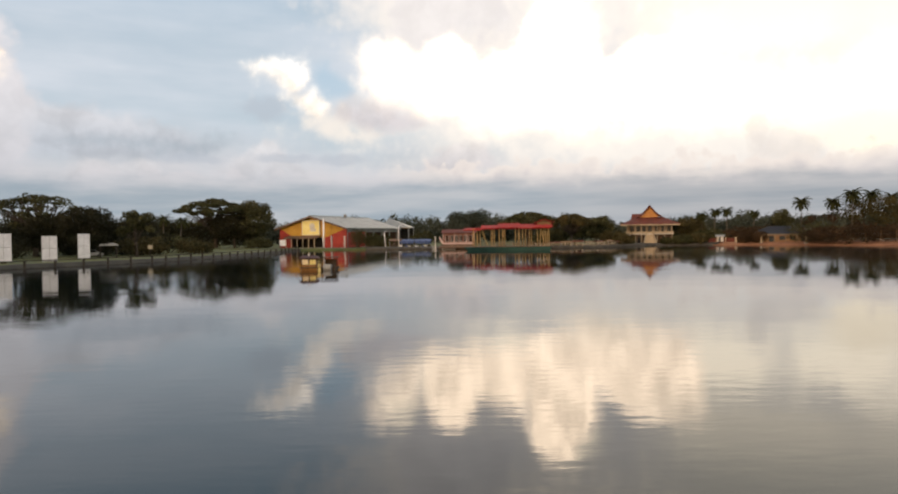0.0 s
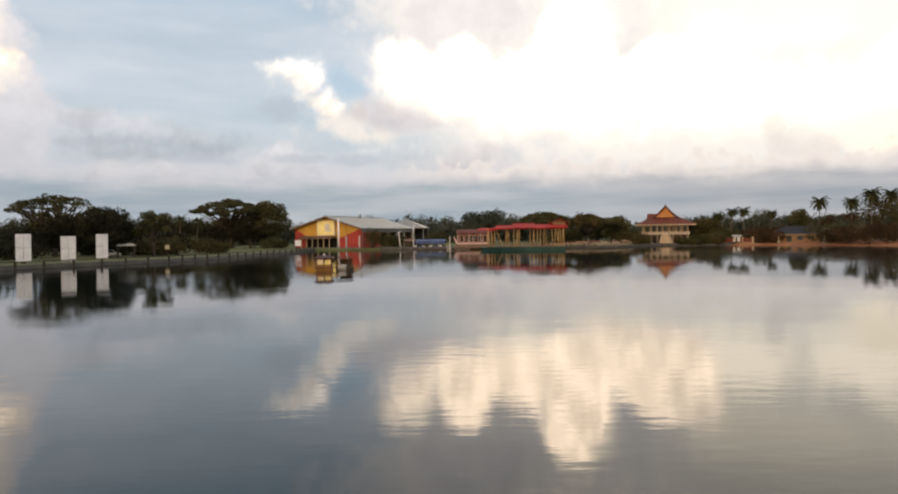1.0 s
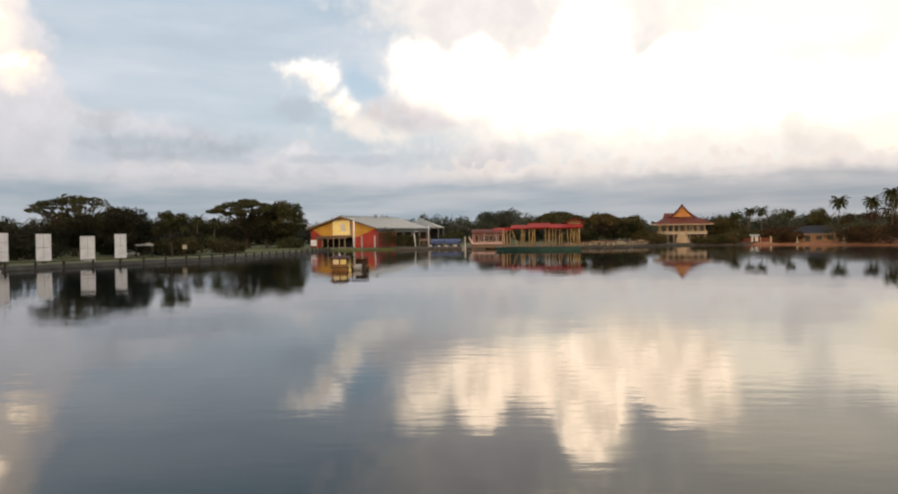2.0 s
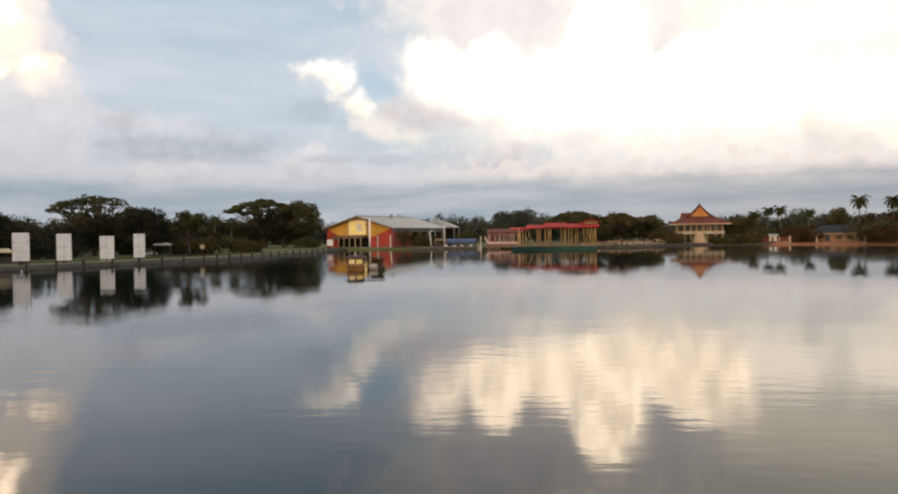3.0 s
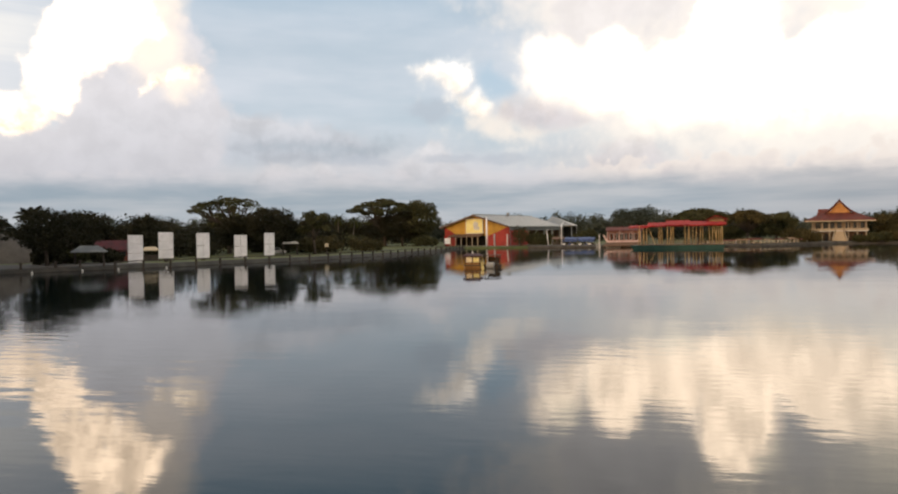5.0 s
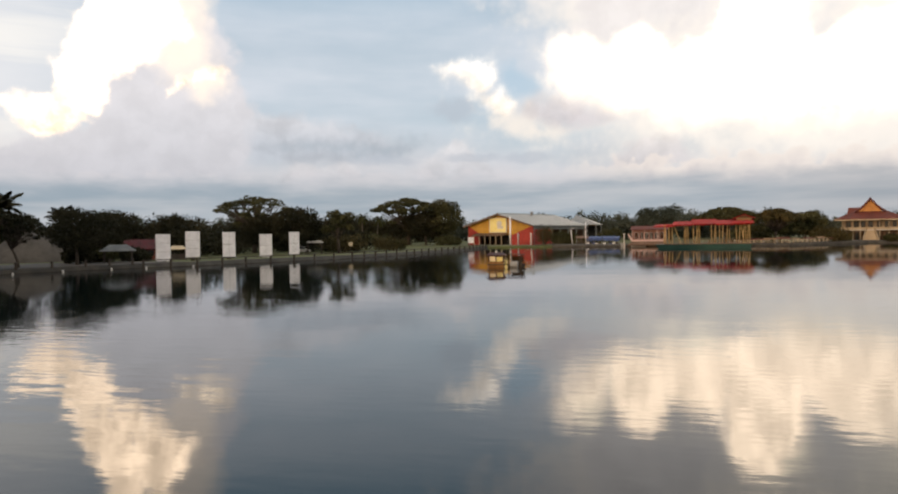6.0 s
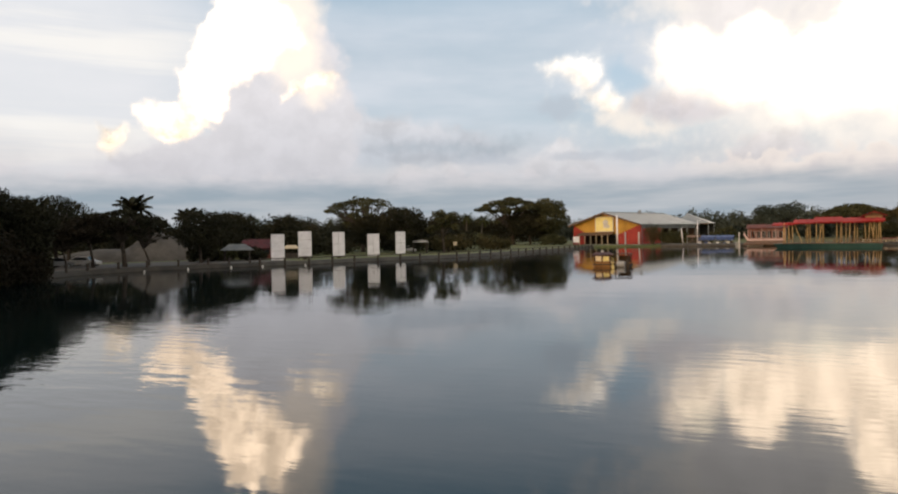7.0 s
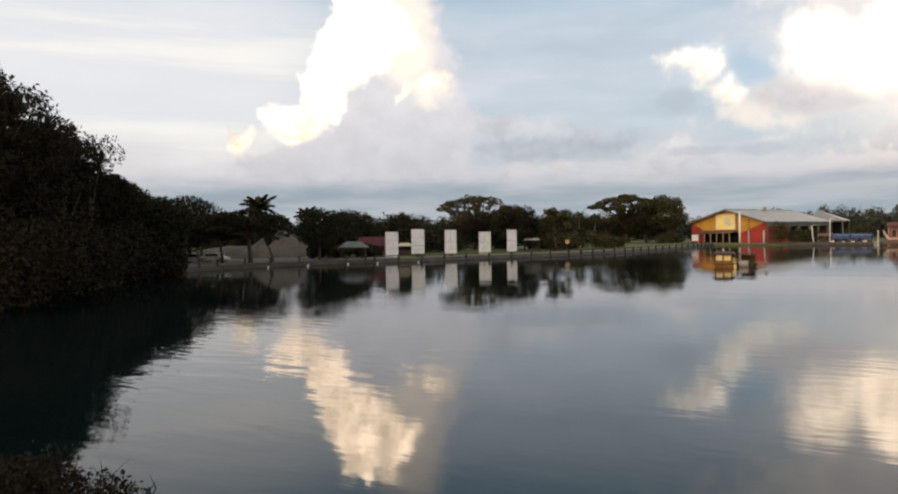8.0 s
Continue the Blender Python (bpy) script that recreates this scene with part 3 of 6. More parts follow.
def make_tree(m, height, spread, form, leaves, size, leaf_mat, label, seed, stem=1.0, group="trees round the lake", fork=0.3):
    """A tree with its base at the pose m."""
    rng = np.random.default_rng(seed)
    tree = thing("bush" if form == "bush" else "tree", m, label, "bush" if form == "bush" else "tree", "bushes round the lake" if form == "bush" else group)
    blobs = crown_blobs(rng, height, spread, form)
    wood = Shape()
    r0 = height * 0.026 * stem
    split = height * (0.05 if form == "bush" else fork)
    lean = rng.uniform(-0.5, 0.5, 2) * height * (0.16 if fork > 0.35 else 0.03)
    if form != "bush":
        wood.tube([(0, 0, -0.4), (-lean[0] * 0.15, lean[1] * 0.2, split * 0.3), (lean[0] * 0.35, lean[1] * 0.6, split * 0.65), (lean[0], lean[1], split)], [r0 * 1.5, r0 * 1.1, r0, r0 * 0.95], 9)
    for i, (x, y, z, across, high) in enumerate(blobs):
        if i % 2 and form not in ("umbrella", "parasol"):
            continue
        foot = Vector((lean[0], lean[1], split * (0.92 if form != "bush" else 0.0)))
        tip = Vector((x, y, z))
        knee = foot.lerp(tip, 0.45) + Vector((rng.uniform(-0.06, 0.06) * spread, rng.uniform(-0.06, 0.06) * spread, height * 0.07))
        wood.tube([foot, foot.lerp(knee, 0.5) + Vector((0, 0, height * 0.01)), knee, knee.lerp(tip, 0.6), tip], [r0 * 0.55, r0 * 0.45, r0 * 0.32, r0 * 0.2, r0 * 0.06], 6)
    part("trunk", wood, BARK, tree, smooth=True)
    part("crown", leaf_mesh("crown", blob_points(rng, blobs, leaves), size, leaf_mat, rng), leaf_mat, tree)
    return tree


def make_palm(m, height, frond, label, seed, fronds=22, thick=0.17, leaf_mat=None, oil=False):
    """A palm: a slender, slightly bent trunk and arching feathered fronds."""
    rng = np.random.default_rng(seed)
    palm = thing("palm_tree", m, label, "palm tree", "palms round the lake")
    top = height - frond * (0.30 if not oil else 0.55)
    bend = rng.uniform(-0.06, 0.06, 2) * height
    path = [Vector((bend[0] * s * s, bend[1] * s * s, -0.4 + (top + 0.4) * s)) for s in (0, 0.1, 0.25, 0.45, 0.65, 0.85, 1)]
    part("trunk", Shape().tube(path, [thick * 1.7, thick * 1.2, thick, thick * 0.95, thick * 0.85, thick * 0.8, thick * 0.85], 9), BARK if oil else PALM_BARK, palm, smooth=True)
    head, ribs, leaf = path[-1], Shape(), Shape()
    for i in range(fronds):
        t = i * 2.39996
        rise = 1.25 - 1.75 * (i / fronds) ** 0.9 if not oil else 1.45 - 1.15 * (i / fronds)
        out_dir = Vector((math.cos(t), math.sin(t), 0))
        length = frond * rng.uniform(0.85, 1.1)
        pts, ang, p = [head.copy()], rise, head.copy()
        for s in range(7):
            p = p + (out_dir * math.cos(ang) + Vector((0, 0, 1)) * math.sin(ang)) * length / 7
            ang -= rng.uniform(0.12, 0.30) * (1 if not oil else 0.8)
            pts.append(p.copy())
        ribs.tube(pts, [0.05, 0.045, 0.04, 0.035, 0.03, 0.022, 0.016, 0.008], 4)
        side = out_dir.cross(Vector((0, 0, 1)))
        for s in range(22):
            f = 0.12 + 0.86 * s / 21
            j = min(int(f * 7), 6)
            q = pts[j].lerp(pts[j + 1], f * 7 - j)
            along = (pts[j + 1] - pts[j]).normalized()
            span = length * (0.24 if not oil else 0.30) * (math.sin(math.pi * (0.12 + 0.8 * f)) ** 0.6)
            for sgn in (-1, 1):
                tip = q + side * sgn * span * 0.75 + along * span * 0.45 - Vector((0, 0, span * rng.uniform(0.25, 0.6) * (1.0 if not oil else 1.3)))
                mid = q.lerp(tip, 0.5) + Vector((0, 0, span * 0.06))
                w = along * length * (0.022 if not oil else 0.045)
                leaf.add([q - w, q + w, mid + w, tip, mid - w], [(0, 1, 2, 4), (4, 2, 3)])
    part("rib", ribs, PALM_LEAF, palm)
    part("crown", leaf, leaf_mat or PALM_LEAF, palm)
    return palm


def stand(x, y, turn=0.0, z=BANK):
    return pose(x, y, z, 0, 0, turn)


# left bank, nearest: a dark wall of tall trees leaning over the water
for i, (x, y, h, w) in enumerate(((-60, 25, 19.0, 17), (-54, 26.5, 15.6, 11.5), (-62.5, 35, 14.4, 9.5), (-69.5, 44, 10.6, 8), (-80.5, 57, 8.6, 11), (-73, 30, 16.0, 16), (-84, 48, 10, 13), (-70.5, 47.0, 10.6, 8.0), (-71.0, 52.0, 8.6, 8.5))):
    make_tree(stand(x, y, 50 * i), h, w, "round", 26000 if i < 4 else 14000, 0.30, LEAF_NEAR_SHADE if i in (0, 1, 2, 3, 5) else LEAF_SHADE, "dense dark green tree overhanging the water's edge", 100 + i)
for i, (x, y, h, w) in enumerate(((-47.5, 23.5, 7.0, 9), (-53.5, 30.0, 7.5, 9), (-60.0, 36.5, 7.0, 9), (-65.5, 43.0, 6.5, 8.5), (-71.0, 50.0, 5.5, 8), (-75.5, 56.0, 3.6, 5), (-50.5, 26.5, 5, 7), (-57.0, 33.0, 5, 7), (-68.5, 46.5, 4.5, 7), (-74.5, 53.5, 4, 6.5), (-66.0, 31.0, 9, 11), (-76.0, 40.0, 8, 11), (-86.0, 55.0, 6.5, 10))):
    make_tree(stand(x, y, 70 * i, 0.0), h, w, "bush", 10000, 0.27, LEAF_NEAR_SHADE if x > -72 else LEAF_SHADE, "dark bush hanging over the water's edge", 400 + i)
# unseen trees left of and behind the camera, added to block the low sun
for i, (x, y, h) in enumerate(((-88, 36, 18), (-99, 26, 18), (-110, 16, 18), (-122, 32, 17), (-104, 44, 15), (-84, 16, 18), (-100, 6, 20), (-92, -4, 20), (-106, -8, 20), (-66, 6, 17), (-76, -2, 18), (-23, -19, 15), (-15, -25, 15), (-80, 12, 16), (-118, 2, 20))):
    make_tree(stand(x, y, 50 * i), h, 15, "round", 9000, 0.55, LEAF_NEAR_SHADE, "unseen tall tree added to shade the banks", 430 + i)
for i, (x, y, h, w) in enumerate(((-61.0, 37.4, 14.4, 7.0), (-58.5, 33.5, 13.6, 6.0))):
    make_tree(stand(x, y, 35 * i), h, w, "sparse", 1500, 0.26, LEAF_NEAR_SHADE, "thin twiggy tree above the bank's dark wood", 480 + i, 0.5)
# leafy growth at the near water's edge, its shade put into the leaf colour
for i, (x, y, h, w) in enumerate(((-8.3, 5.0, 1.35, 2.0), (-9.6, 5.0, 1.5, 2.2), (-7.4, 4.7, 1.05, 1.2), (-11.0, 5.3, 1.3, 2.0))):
    make_tree(stand(x, y, 63 * i, 0.05), h, w, "bush", 5200, 0.065, LEAF_NEAR_SHADE, "low leafy bush at the near water's edge", 470 + i)
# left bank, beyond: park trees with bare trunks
make_tree(stand(-80.2, 73.8), 8.4, 7.6, "parasol", 3600, 0.30, LEAF_SHADE, "park tree with a thick bent trunk and flat crown", 121, 1.25, fork=0.44)
make_tree(stand(-78.8, 76.7, 80), 7.4, 7.0, "parasol", 3000, 0.30, LEAF_SHADE, "small park tree with a slim forked trunk", 122, 0.75, fork=0.36)
make_tree(stand(-77.2, 85.2, 30), 8.4, 9.2, "round", 8000, 0.32, LEAF_SHADE, "dense dark park tree by the promenade", 123)
make_tree(stand(-82.5, 96.5, 10), 8.0, 9.0, "round", 5000, 0.32, LEAF_SHADE, "dark leafy tree behind the shelter", 124)
make_tree(stand(-89.5, 70.5, 70), 10.4, 10.0, "round", 6000, 0.32, LEAF_SHADE, "dark leafy tree on the bank", 125)
make_tree(stand(-82.8, 70.8, 20), 7.4, 11.5, "umbrella", 7500, 0.30, LEAF_NEAR_SHADE, "low wide-spreading dark tree on the bank", 126, 0.9, fork=0.5)
make_tree(stand(-85.5, 68.8, 20), 5.6, 11.0, "umbrella", 6500, 0.30, LEAF_NEAR_SHADE, "low dark tree with hanging boughs", 128, 0.8, fork=0.45)
make_tree(stand(-95, 77, 70), 9.8, 9.0, "round", 3600, 0.34, LEAF_SHADE, "thin dark tree on the bank", 127)
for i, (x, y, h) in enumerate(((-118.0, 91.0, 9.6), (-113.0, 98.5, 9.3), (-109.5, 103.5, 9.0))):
    make_tree(stand(x, y, 40 * i), h, 10.0, "round", 5000, 0.42, LEAF_SHADE, "dark tree behind the sand heap", 132 + i)
make_palm(stand(-108.9, 103.2), 11.6, 4.4, "oil palm with a thick crown of arching fronds", 130, 13, 0.32, LEAF_SHADE, True)
make_palm(stand(-102.4, 109.5), 9.3, 3.4, "dark palm above the park trees", 131, 12, 0.25, LEAF_SHADE, True)
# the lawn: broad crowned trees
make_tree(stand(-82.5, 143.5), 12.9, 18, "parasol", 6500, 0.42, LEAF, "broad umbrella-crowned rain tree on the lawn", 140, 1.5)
make_tree(stand(-68, 135), 9.8, 13, "round", 8000, 0.45, LEAF_SHADE, "dense dark tree behind the panels", 141)
make_tree(stand(-97, 116), 9.2, 14, "round", 8000, 0.45, LEAF_SHADE, "dense dark tree on the lawn", 142)
make_tree(stand(-88, 122, 40), 8.2, 11, "round", 8000, 0.45, LEAF_SHADE, "dense dark tree on the lawn", 143)
make_tree(stand(-77, 138, 40), 8.6, 12, "round", 8000, 0.45, LEAF_SHADE, "dense dark tree on the lawn", 144)
make_tree(stand(-60, 138), 9.8, 7.5, "sparse", 2600, 0.45, LEAF, "thin open tree on the lawn", 145)
make_palm(stand(-74, 186), 9.2, 2.6, "small palm far behind the lawn", 146)
make_palm(stand(-70, 187), 8.6, 2.6, "small palm far behind the lawn", 147)
make_tree(stand(-72.6, 223.5), 15.8, 24, "parasol", 11000, 0.55, LEAF, "wide dome-crowned rain tree by the lake", 148, 1.4)
make_tree(stand(-60.5, 222), 15.0, 16, "round", 11000, 0.55, LEAF, "tall dense olive-green tree beside the hall", 149)
make_tree(stand(-66, 221, 33), 11.4, 16, "round", 9000, 0.55, LEAF_SHADE, "dense dark tree by the lake", 150)
for i, (x, y, h, w) in enumerate(((-63, 148, 4.6, 12), (-72, 150, 4.8, 14), (-56, 158, 3.8, 9), (-66, 170, 5.0, 13), (-81, 128, 4.0, 11), (-95, 130, 6, 16), (-96, 114, 5, 10), (-106, 106, 6, 13), (-106, 98, 6, 12), (-57, 215, 4.0, 9), (-80.4, 101.2, 2.4, 5.5), (-77.0, 98.0, 1.8, 3.5), (-80.6, 94.4, 2.3, 4.2), (-80.8, 89.6, 2.9, 5.0))):
    make_tree(stand(x, y, 77 * i), h, w, "bush", 3200, 0.42, LEAF_WARM if i in (0, 2) else LEAF if i % 3 == 0 else LEAF_SHADE, "rounded green bush behind the lawn", 160 + i)
# far bank
for i, (x, y, h, w) in enumerate(((48.5, 209.5, 4.8, 10.5), (53.2, 213.8, 2.4, 4.5), (69.6, 214.6, 3.0, 7.5), (74.5, 215.5, 3.4, 7.0), (64.6, 214.2, 2.2, 3.4))):
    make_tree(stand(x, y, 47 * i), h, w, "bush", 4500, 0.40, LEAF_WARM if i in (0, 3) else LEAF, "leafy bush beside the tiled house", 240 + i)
make_tree(stand(23.5, 214), 10.5, 17, "umbrella", 7000, 0.5, LEAF, "dome-crowned tree behind the red pavilion", 180, 1.2)
make_tree(stand(34, 200), 9.2, 14, "umbrella", 7500, 0.5, LEAF_WARM, "broad round tree on the far bank", 181, 1.3, fork=0.35)
make_tree(stand(44.5, 217, 40), 8.5, 13, "round", 7500, 0.5, LEAF, "broad round tree on the far bank", 182)
make_tree(stand(39, 222, 10), 8.4, 12, "round", 6000, 0.5, LEAF, "round tree on the far bank", 183)
make_tree(stand(3.8, 262), 12.0, 12, "round", 4200, 0.6, LEAF_HAZE, "tall thin tree behind the pavilion", 184)
make_tree(stand(11.0, 266), 12.9, 14, "round", 4600, 0.6, LEAF_HAZE, "tall open tree behind the pavilion", 185)
make_tree(stand(77, 229), 8.2, 12, "round", 5000, 0.5, LEAF_WARM, "leafy tree beside the tiled house", 186)
make_tree(stand(68, 228, 30), 7.2, 9, "round", 5000, 0.5, LEAF, "leafy tree beside the tiled house", 187)
make_tree(stand(99, 214), 10.2, 7, "round", 5000, 0.45, LEAF, "tall narrow tree behind the low pavilion", 188)
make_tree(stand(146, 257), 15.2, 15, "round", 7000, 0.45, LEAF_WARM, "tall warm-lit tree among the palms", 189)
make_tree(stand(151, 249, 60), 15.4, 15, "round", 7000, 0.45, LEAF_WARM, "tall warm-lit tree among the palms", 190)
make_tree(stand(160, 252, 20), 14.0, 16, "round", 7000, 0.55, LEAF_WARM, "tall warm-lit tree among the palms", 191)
make_tree(stand(137, 262, 20), 9.5, 15, "round", 7000, 0.55, LEAF_BROWN, "dark brown-green tree behind the palms", 192)
for i, (x, y, h, w) in enumerate(((102.5, 196.5, 5.8, 12), (109.5, 189.5, 6.4, 13), (90, 219, 6.0, 15), (116.5, 183.5, 6.0, 12), (103, 203, 7, 14), (80, 222, 5, 12), (97, 216, 6, 12), (30, 208, 6, 12), (122, 178, 7, 12), (89.0, 209.6, 4.4, 7), (86.5, 211.2, 2.2, 4))):
    make_tree(stand(x, y, 61 * i), h, w, "bush", 4200, 0.45, LEAF_BROWN if i in (0, 1, 2, 3, 6, 8, 9, 10) else LEAF, "rounded bush on the far bank", 200 + i)
for i, (x, y, h, f) in enumerate(((83.3, 226, 10.4, 2.3), (87, 225, 10.6, 2.4), (80, 227, 9.2, 2.2), (94, 222, 9.5, 2.1), (130.3, 266.0, 15.1, 3.9), (137.0, 256.7, 14.6, 3.7), (141.0, 251.4, 17.2, 4.0), (150.3, 255.4, 17.0, 4.0), (155.6, 252.7, 15.9, 3.7))):
    make_palm(stand(x, y), h, f, "tall slender coconut palm", 220 + i, 34)

# distant woods all round, one uneven belt
rng = np.random.default_rng(9)
belt = []
for i in range(230):
    az = -82 + 128 * (i + rng.uniform(0, 1)) / 230
    d = ground_dir(az) * rng.uniform(288, 308)
    tall = rng.uniform(8.0, 12.0) * (1.0 + 0.2 * math.sin(az * 0.31) * math.sin(az * 0.13))
    belt.append((d.x, d.y, BANK + tall * 0.5, rng.uniform(3.0, 5.0), tall * 0.5))
woods = leaf_mesh("far_woods", blob_points(rng, belt, 250000, 0.45), 0.62, LEAF_HAZE, rng)
heart = leaf_mesh("heart", blob_points(rng, [(b[0], b[1], b[2], b[3] * 0.8, b[4] * 0.82) for b in belt], 45000, 0.2), 1.7, LEAF_HAZE, rng)
lone("far_woods", woods, LEAF_HAZE, "distant belt of mixed green woodland", "woods", kind="stuff")
lone("far_woods", heart, LEAF_HAZE, "distant belt of mixed green woodland", "woods", kind="stuff")
belt = []
for i in range(90):
    d = ground_dir(rng.uniform(-78, -34)) * rng.uniform(140, 185)
    tall = rng.uniform(5.5, 8.5)
    belt.append((d.x, d.y, BANK + tall * 0.5, rng.uniform(3.5, 5.5), tall * 0.52))
for i in range(60):
    d = ground_dir(rng.uniform(-36, -15.5)) * rng.uniform(236, 250)
    tall = rng.uniform(8.5, 11.0)
    belt.append((d.x, d.y, BANK + tall * 0.48, rng.uniform(4.5, 6.5), tall * 0.5))
for i in range(26):
    d = ground_dir(rng.uniform(-36, -22)) * rng.uniform(165, 180)
    tall = rng.uniform(4.5, 6.5)
    belt.append((d.x, d.y, BANK + tall * 0.48, rng.uniform(3.5, 5.0), tall * 0.5))
thicket = leaf_mesh("thicket", blob_points(rng, belt, 130000, 0.4), 0.6, LEAF_SHADE, rng)
lone("thicket", thicket, LEAF_SHADE, "dark thicket behind the park and promenade", "thicket", kind="stuff")


# ---- building materials ----
RED_WALL = material("red_wall", (0.26, 0.025, 0.022), (0.36, 0.045, 0.035), 0.5, 0.7, 0.1)
YELLOW_WALL = material("yellow_wall", (0.42, 0.23, 0.03), (0.54, 0.31, 0.05), 0.5, 0.7, 0.1)
HOUSE_CREAM = material("house_cream", (0.34, 0.27, 0.19), (0.44, 0.36, 0.26), 0.6, 0.75, 0.15)
HOUSE_WALL = material("house_wall", (0.20, 0.15, 0.10), (0.29, 0.22, 0.15), 0.6, 0.75, 0.15)
CREAM = material("cream_paint", (0.46, 0.37, 0.25), (0.58, 0.48, 0.34), 0.6, 0.75, 0.15)
WHITE = material("white_paint", (0.50, 0.49, 0.48), (0.62, 0.61, 0.60), 0.7, 0.6, 0.08)
PANEL = material("panel_white", (0.70, 0.70, 0.76), (0.84, 0.84, 0.90), 0.9, 0.6, 0.08, spread=0.05)
METAL_ROOF = material("metal_roof", (0.22, 0.23, 0.24), (0.31, 0.32, 0.32), 0.4, 0.45, 0.1, metal=0.3, spread=0.05)
DULL_ROOF = material("grey_roof", (0.20, 0.21, 0.22), (0.30, 0.31, 0.32), 0.6, 0.6, 0.1)
RED_ROOF = material("red_roof", (0.23, 0.015, 0.017), (0.38, 0.030, 0.026), 0.8, 0.92, 0.2, spread=0.12)
TILE_ROOF = material("tile_roof", (0.082, 0.019, 0.014), (0.14, 0.034, 0.023), 0.9, 0.75, 0.4, spread=0.12)
BLUE_ROOF = material("blue_roof", (0.009, 0.011, 0.020), (0.020, 0.023, 0.036), 0.7, 0.88, 0.2)
ORANGE = material("orange_gable", (0.47, 0.21, 0.06), (0.60, 0.30, 0.10), 0.8, 0.7, 0.15)
POST_YELLOW = material("post_yellow", (0.40, 0.27, 0.11), (0.54, 0.38, 0.17), 1.2, 0.65, 0.1, spread=0.12)
HULL_GREEN = material("hull_green", (0.010, 0.048, 0.046), (0.018, 0.075, 0.068), 0.8, 0.5, 0.1)
# near-black tone standing in for the shade inside openings
DARK = material("opening_shade", (0.012, 0.011, 0.011), (0.025, 0.022, 0.02), 1.0, 0.5, 0.0)
PINK = material("pink_wall", (0.50, 0.36, 0.35), (0.64, 0.48, 0.46), 0.6, 0.75, 0.1)
TERRACOTTA = material("terracotta_wall", (0.20, 0.10, 0.085), (0.30, 0.16, 0.13), 0.6, 0.8, 0.15)
TAN = material("tan_wall", (0.24, 0.14, 0.075), (0.34, 0.21, 0.115), 0.6, 0.75, 0.1)
BRICK_RED = material("brick_red", (0.10, 0.028, 0.022), (0.17, 0.05, 0.035), 0.8, 0.85, 0.3)
TARP = material("blue_tarp", (0.026, 0.05, 0.15), (0.045, 0.08, 0.22), 1.0, 0.5, 0.3)
PAVING = material("paving", (0.055, 0.050, 0.047), (0.095, 0.086, 0.08), 0.5, 0.85, 0.15)
# grey sand, darkened in colour for the shade of the trees over it
SAND = material("sand", (0.040, 0.036, 0.034), (0.092, 0.084, 0.078), 0.3, 0.9, 0.3)
RUBBER = material("rubber", (0.02, 0.02, 0.02), (0.035, 0.035, 0.035), 2.0, 0.8, 0.0)
GLASS_DARK = material("dark_glass", (0.015, 0.018, 0.02), (0.03, 0.035, 0.04), 1.0, 0.12, 0.0)
BILL = material("billboard_yellow", (0.78, 0.66, 0.22), (0.86, 0.76, 0.34), 0.5, 0.5, 0.0)
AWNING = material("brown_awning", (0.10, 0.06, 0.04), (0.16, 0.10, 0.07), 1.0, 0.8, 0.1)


def box(x0, y0, z0, x1, y1, z1, c=0.0):
    return Shape().box(x0, y0, z0, x1, y1, z1, c)


def roof_panels(parent, name, a, b, c, d, count, thick, mat):
    """Sheets side by side over the slope a (eave start), b (eave end), c (ridge end), d (ridge start), each one proud of the next."""
    a, b, c, d = (Vector(p) for p in (a, b, c, d))
    for i in range(count):
        s, e = (i + 0.01) / count, (i + 0.99) / count
        lift = Vector((0, 0, 0.05 * (i % 2)))
        part(name, Shape().slab([a.lerp(b, s) + lift, a.lerp(b, e) + lift, d.lerp(c, e) + lift, d.lerp(c, s) + lift], thick), mat, parent)


def wall_with_openings(parent, x0, x1, y, z0, z1, openings, mat, thick=0.25, name="wall"):
    """A wall along x at y, cut by openings (x0, z0, x1, z1), made of one mesh of piers and bands."""
    shape, cuts = Shape(), sorted(openings)
    last = x0
    for ox0, oz0, ox1, oz1 in cuts:
        shape.box(last, y, z0, ox0, y + thick, z1)
        if oz0 > z0:
            shape.box(ox0, y, z0, ox1, y + thick, oz0)
        if oz1 < z1:
            shape.box(ox0, y, oz1, ox1, y + thick, z1)
        last = ox1
    shape.box(last, y, z0, x1, y + thick, z1)
    return part(name, shape, mat, parent)


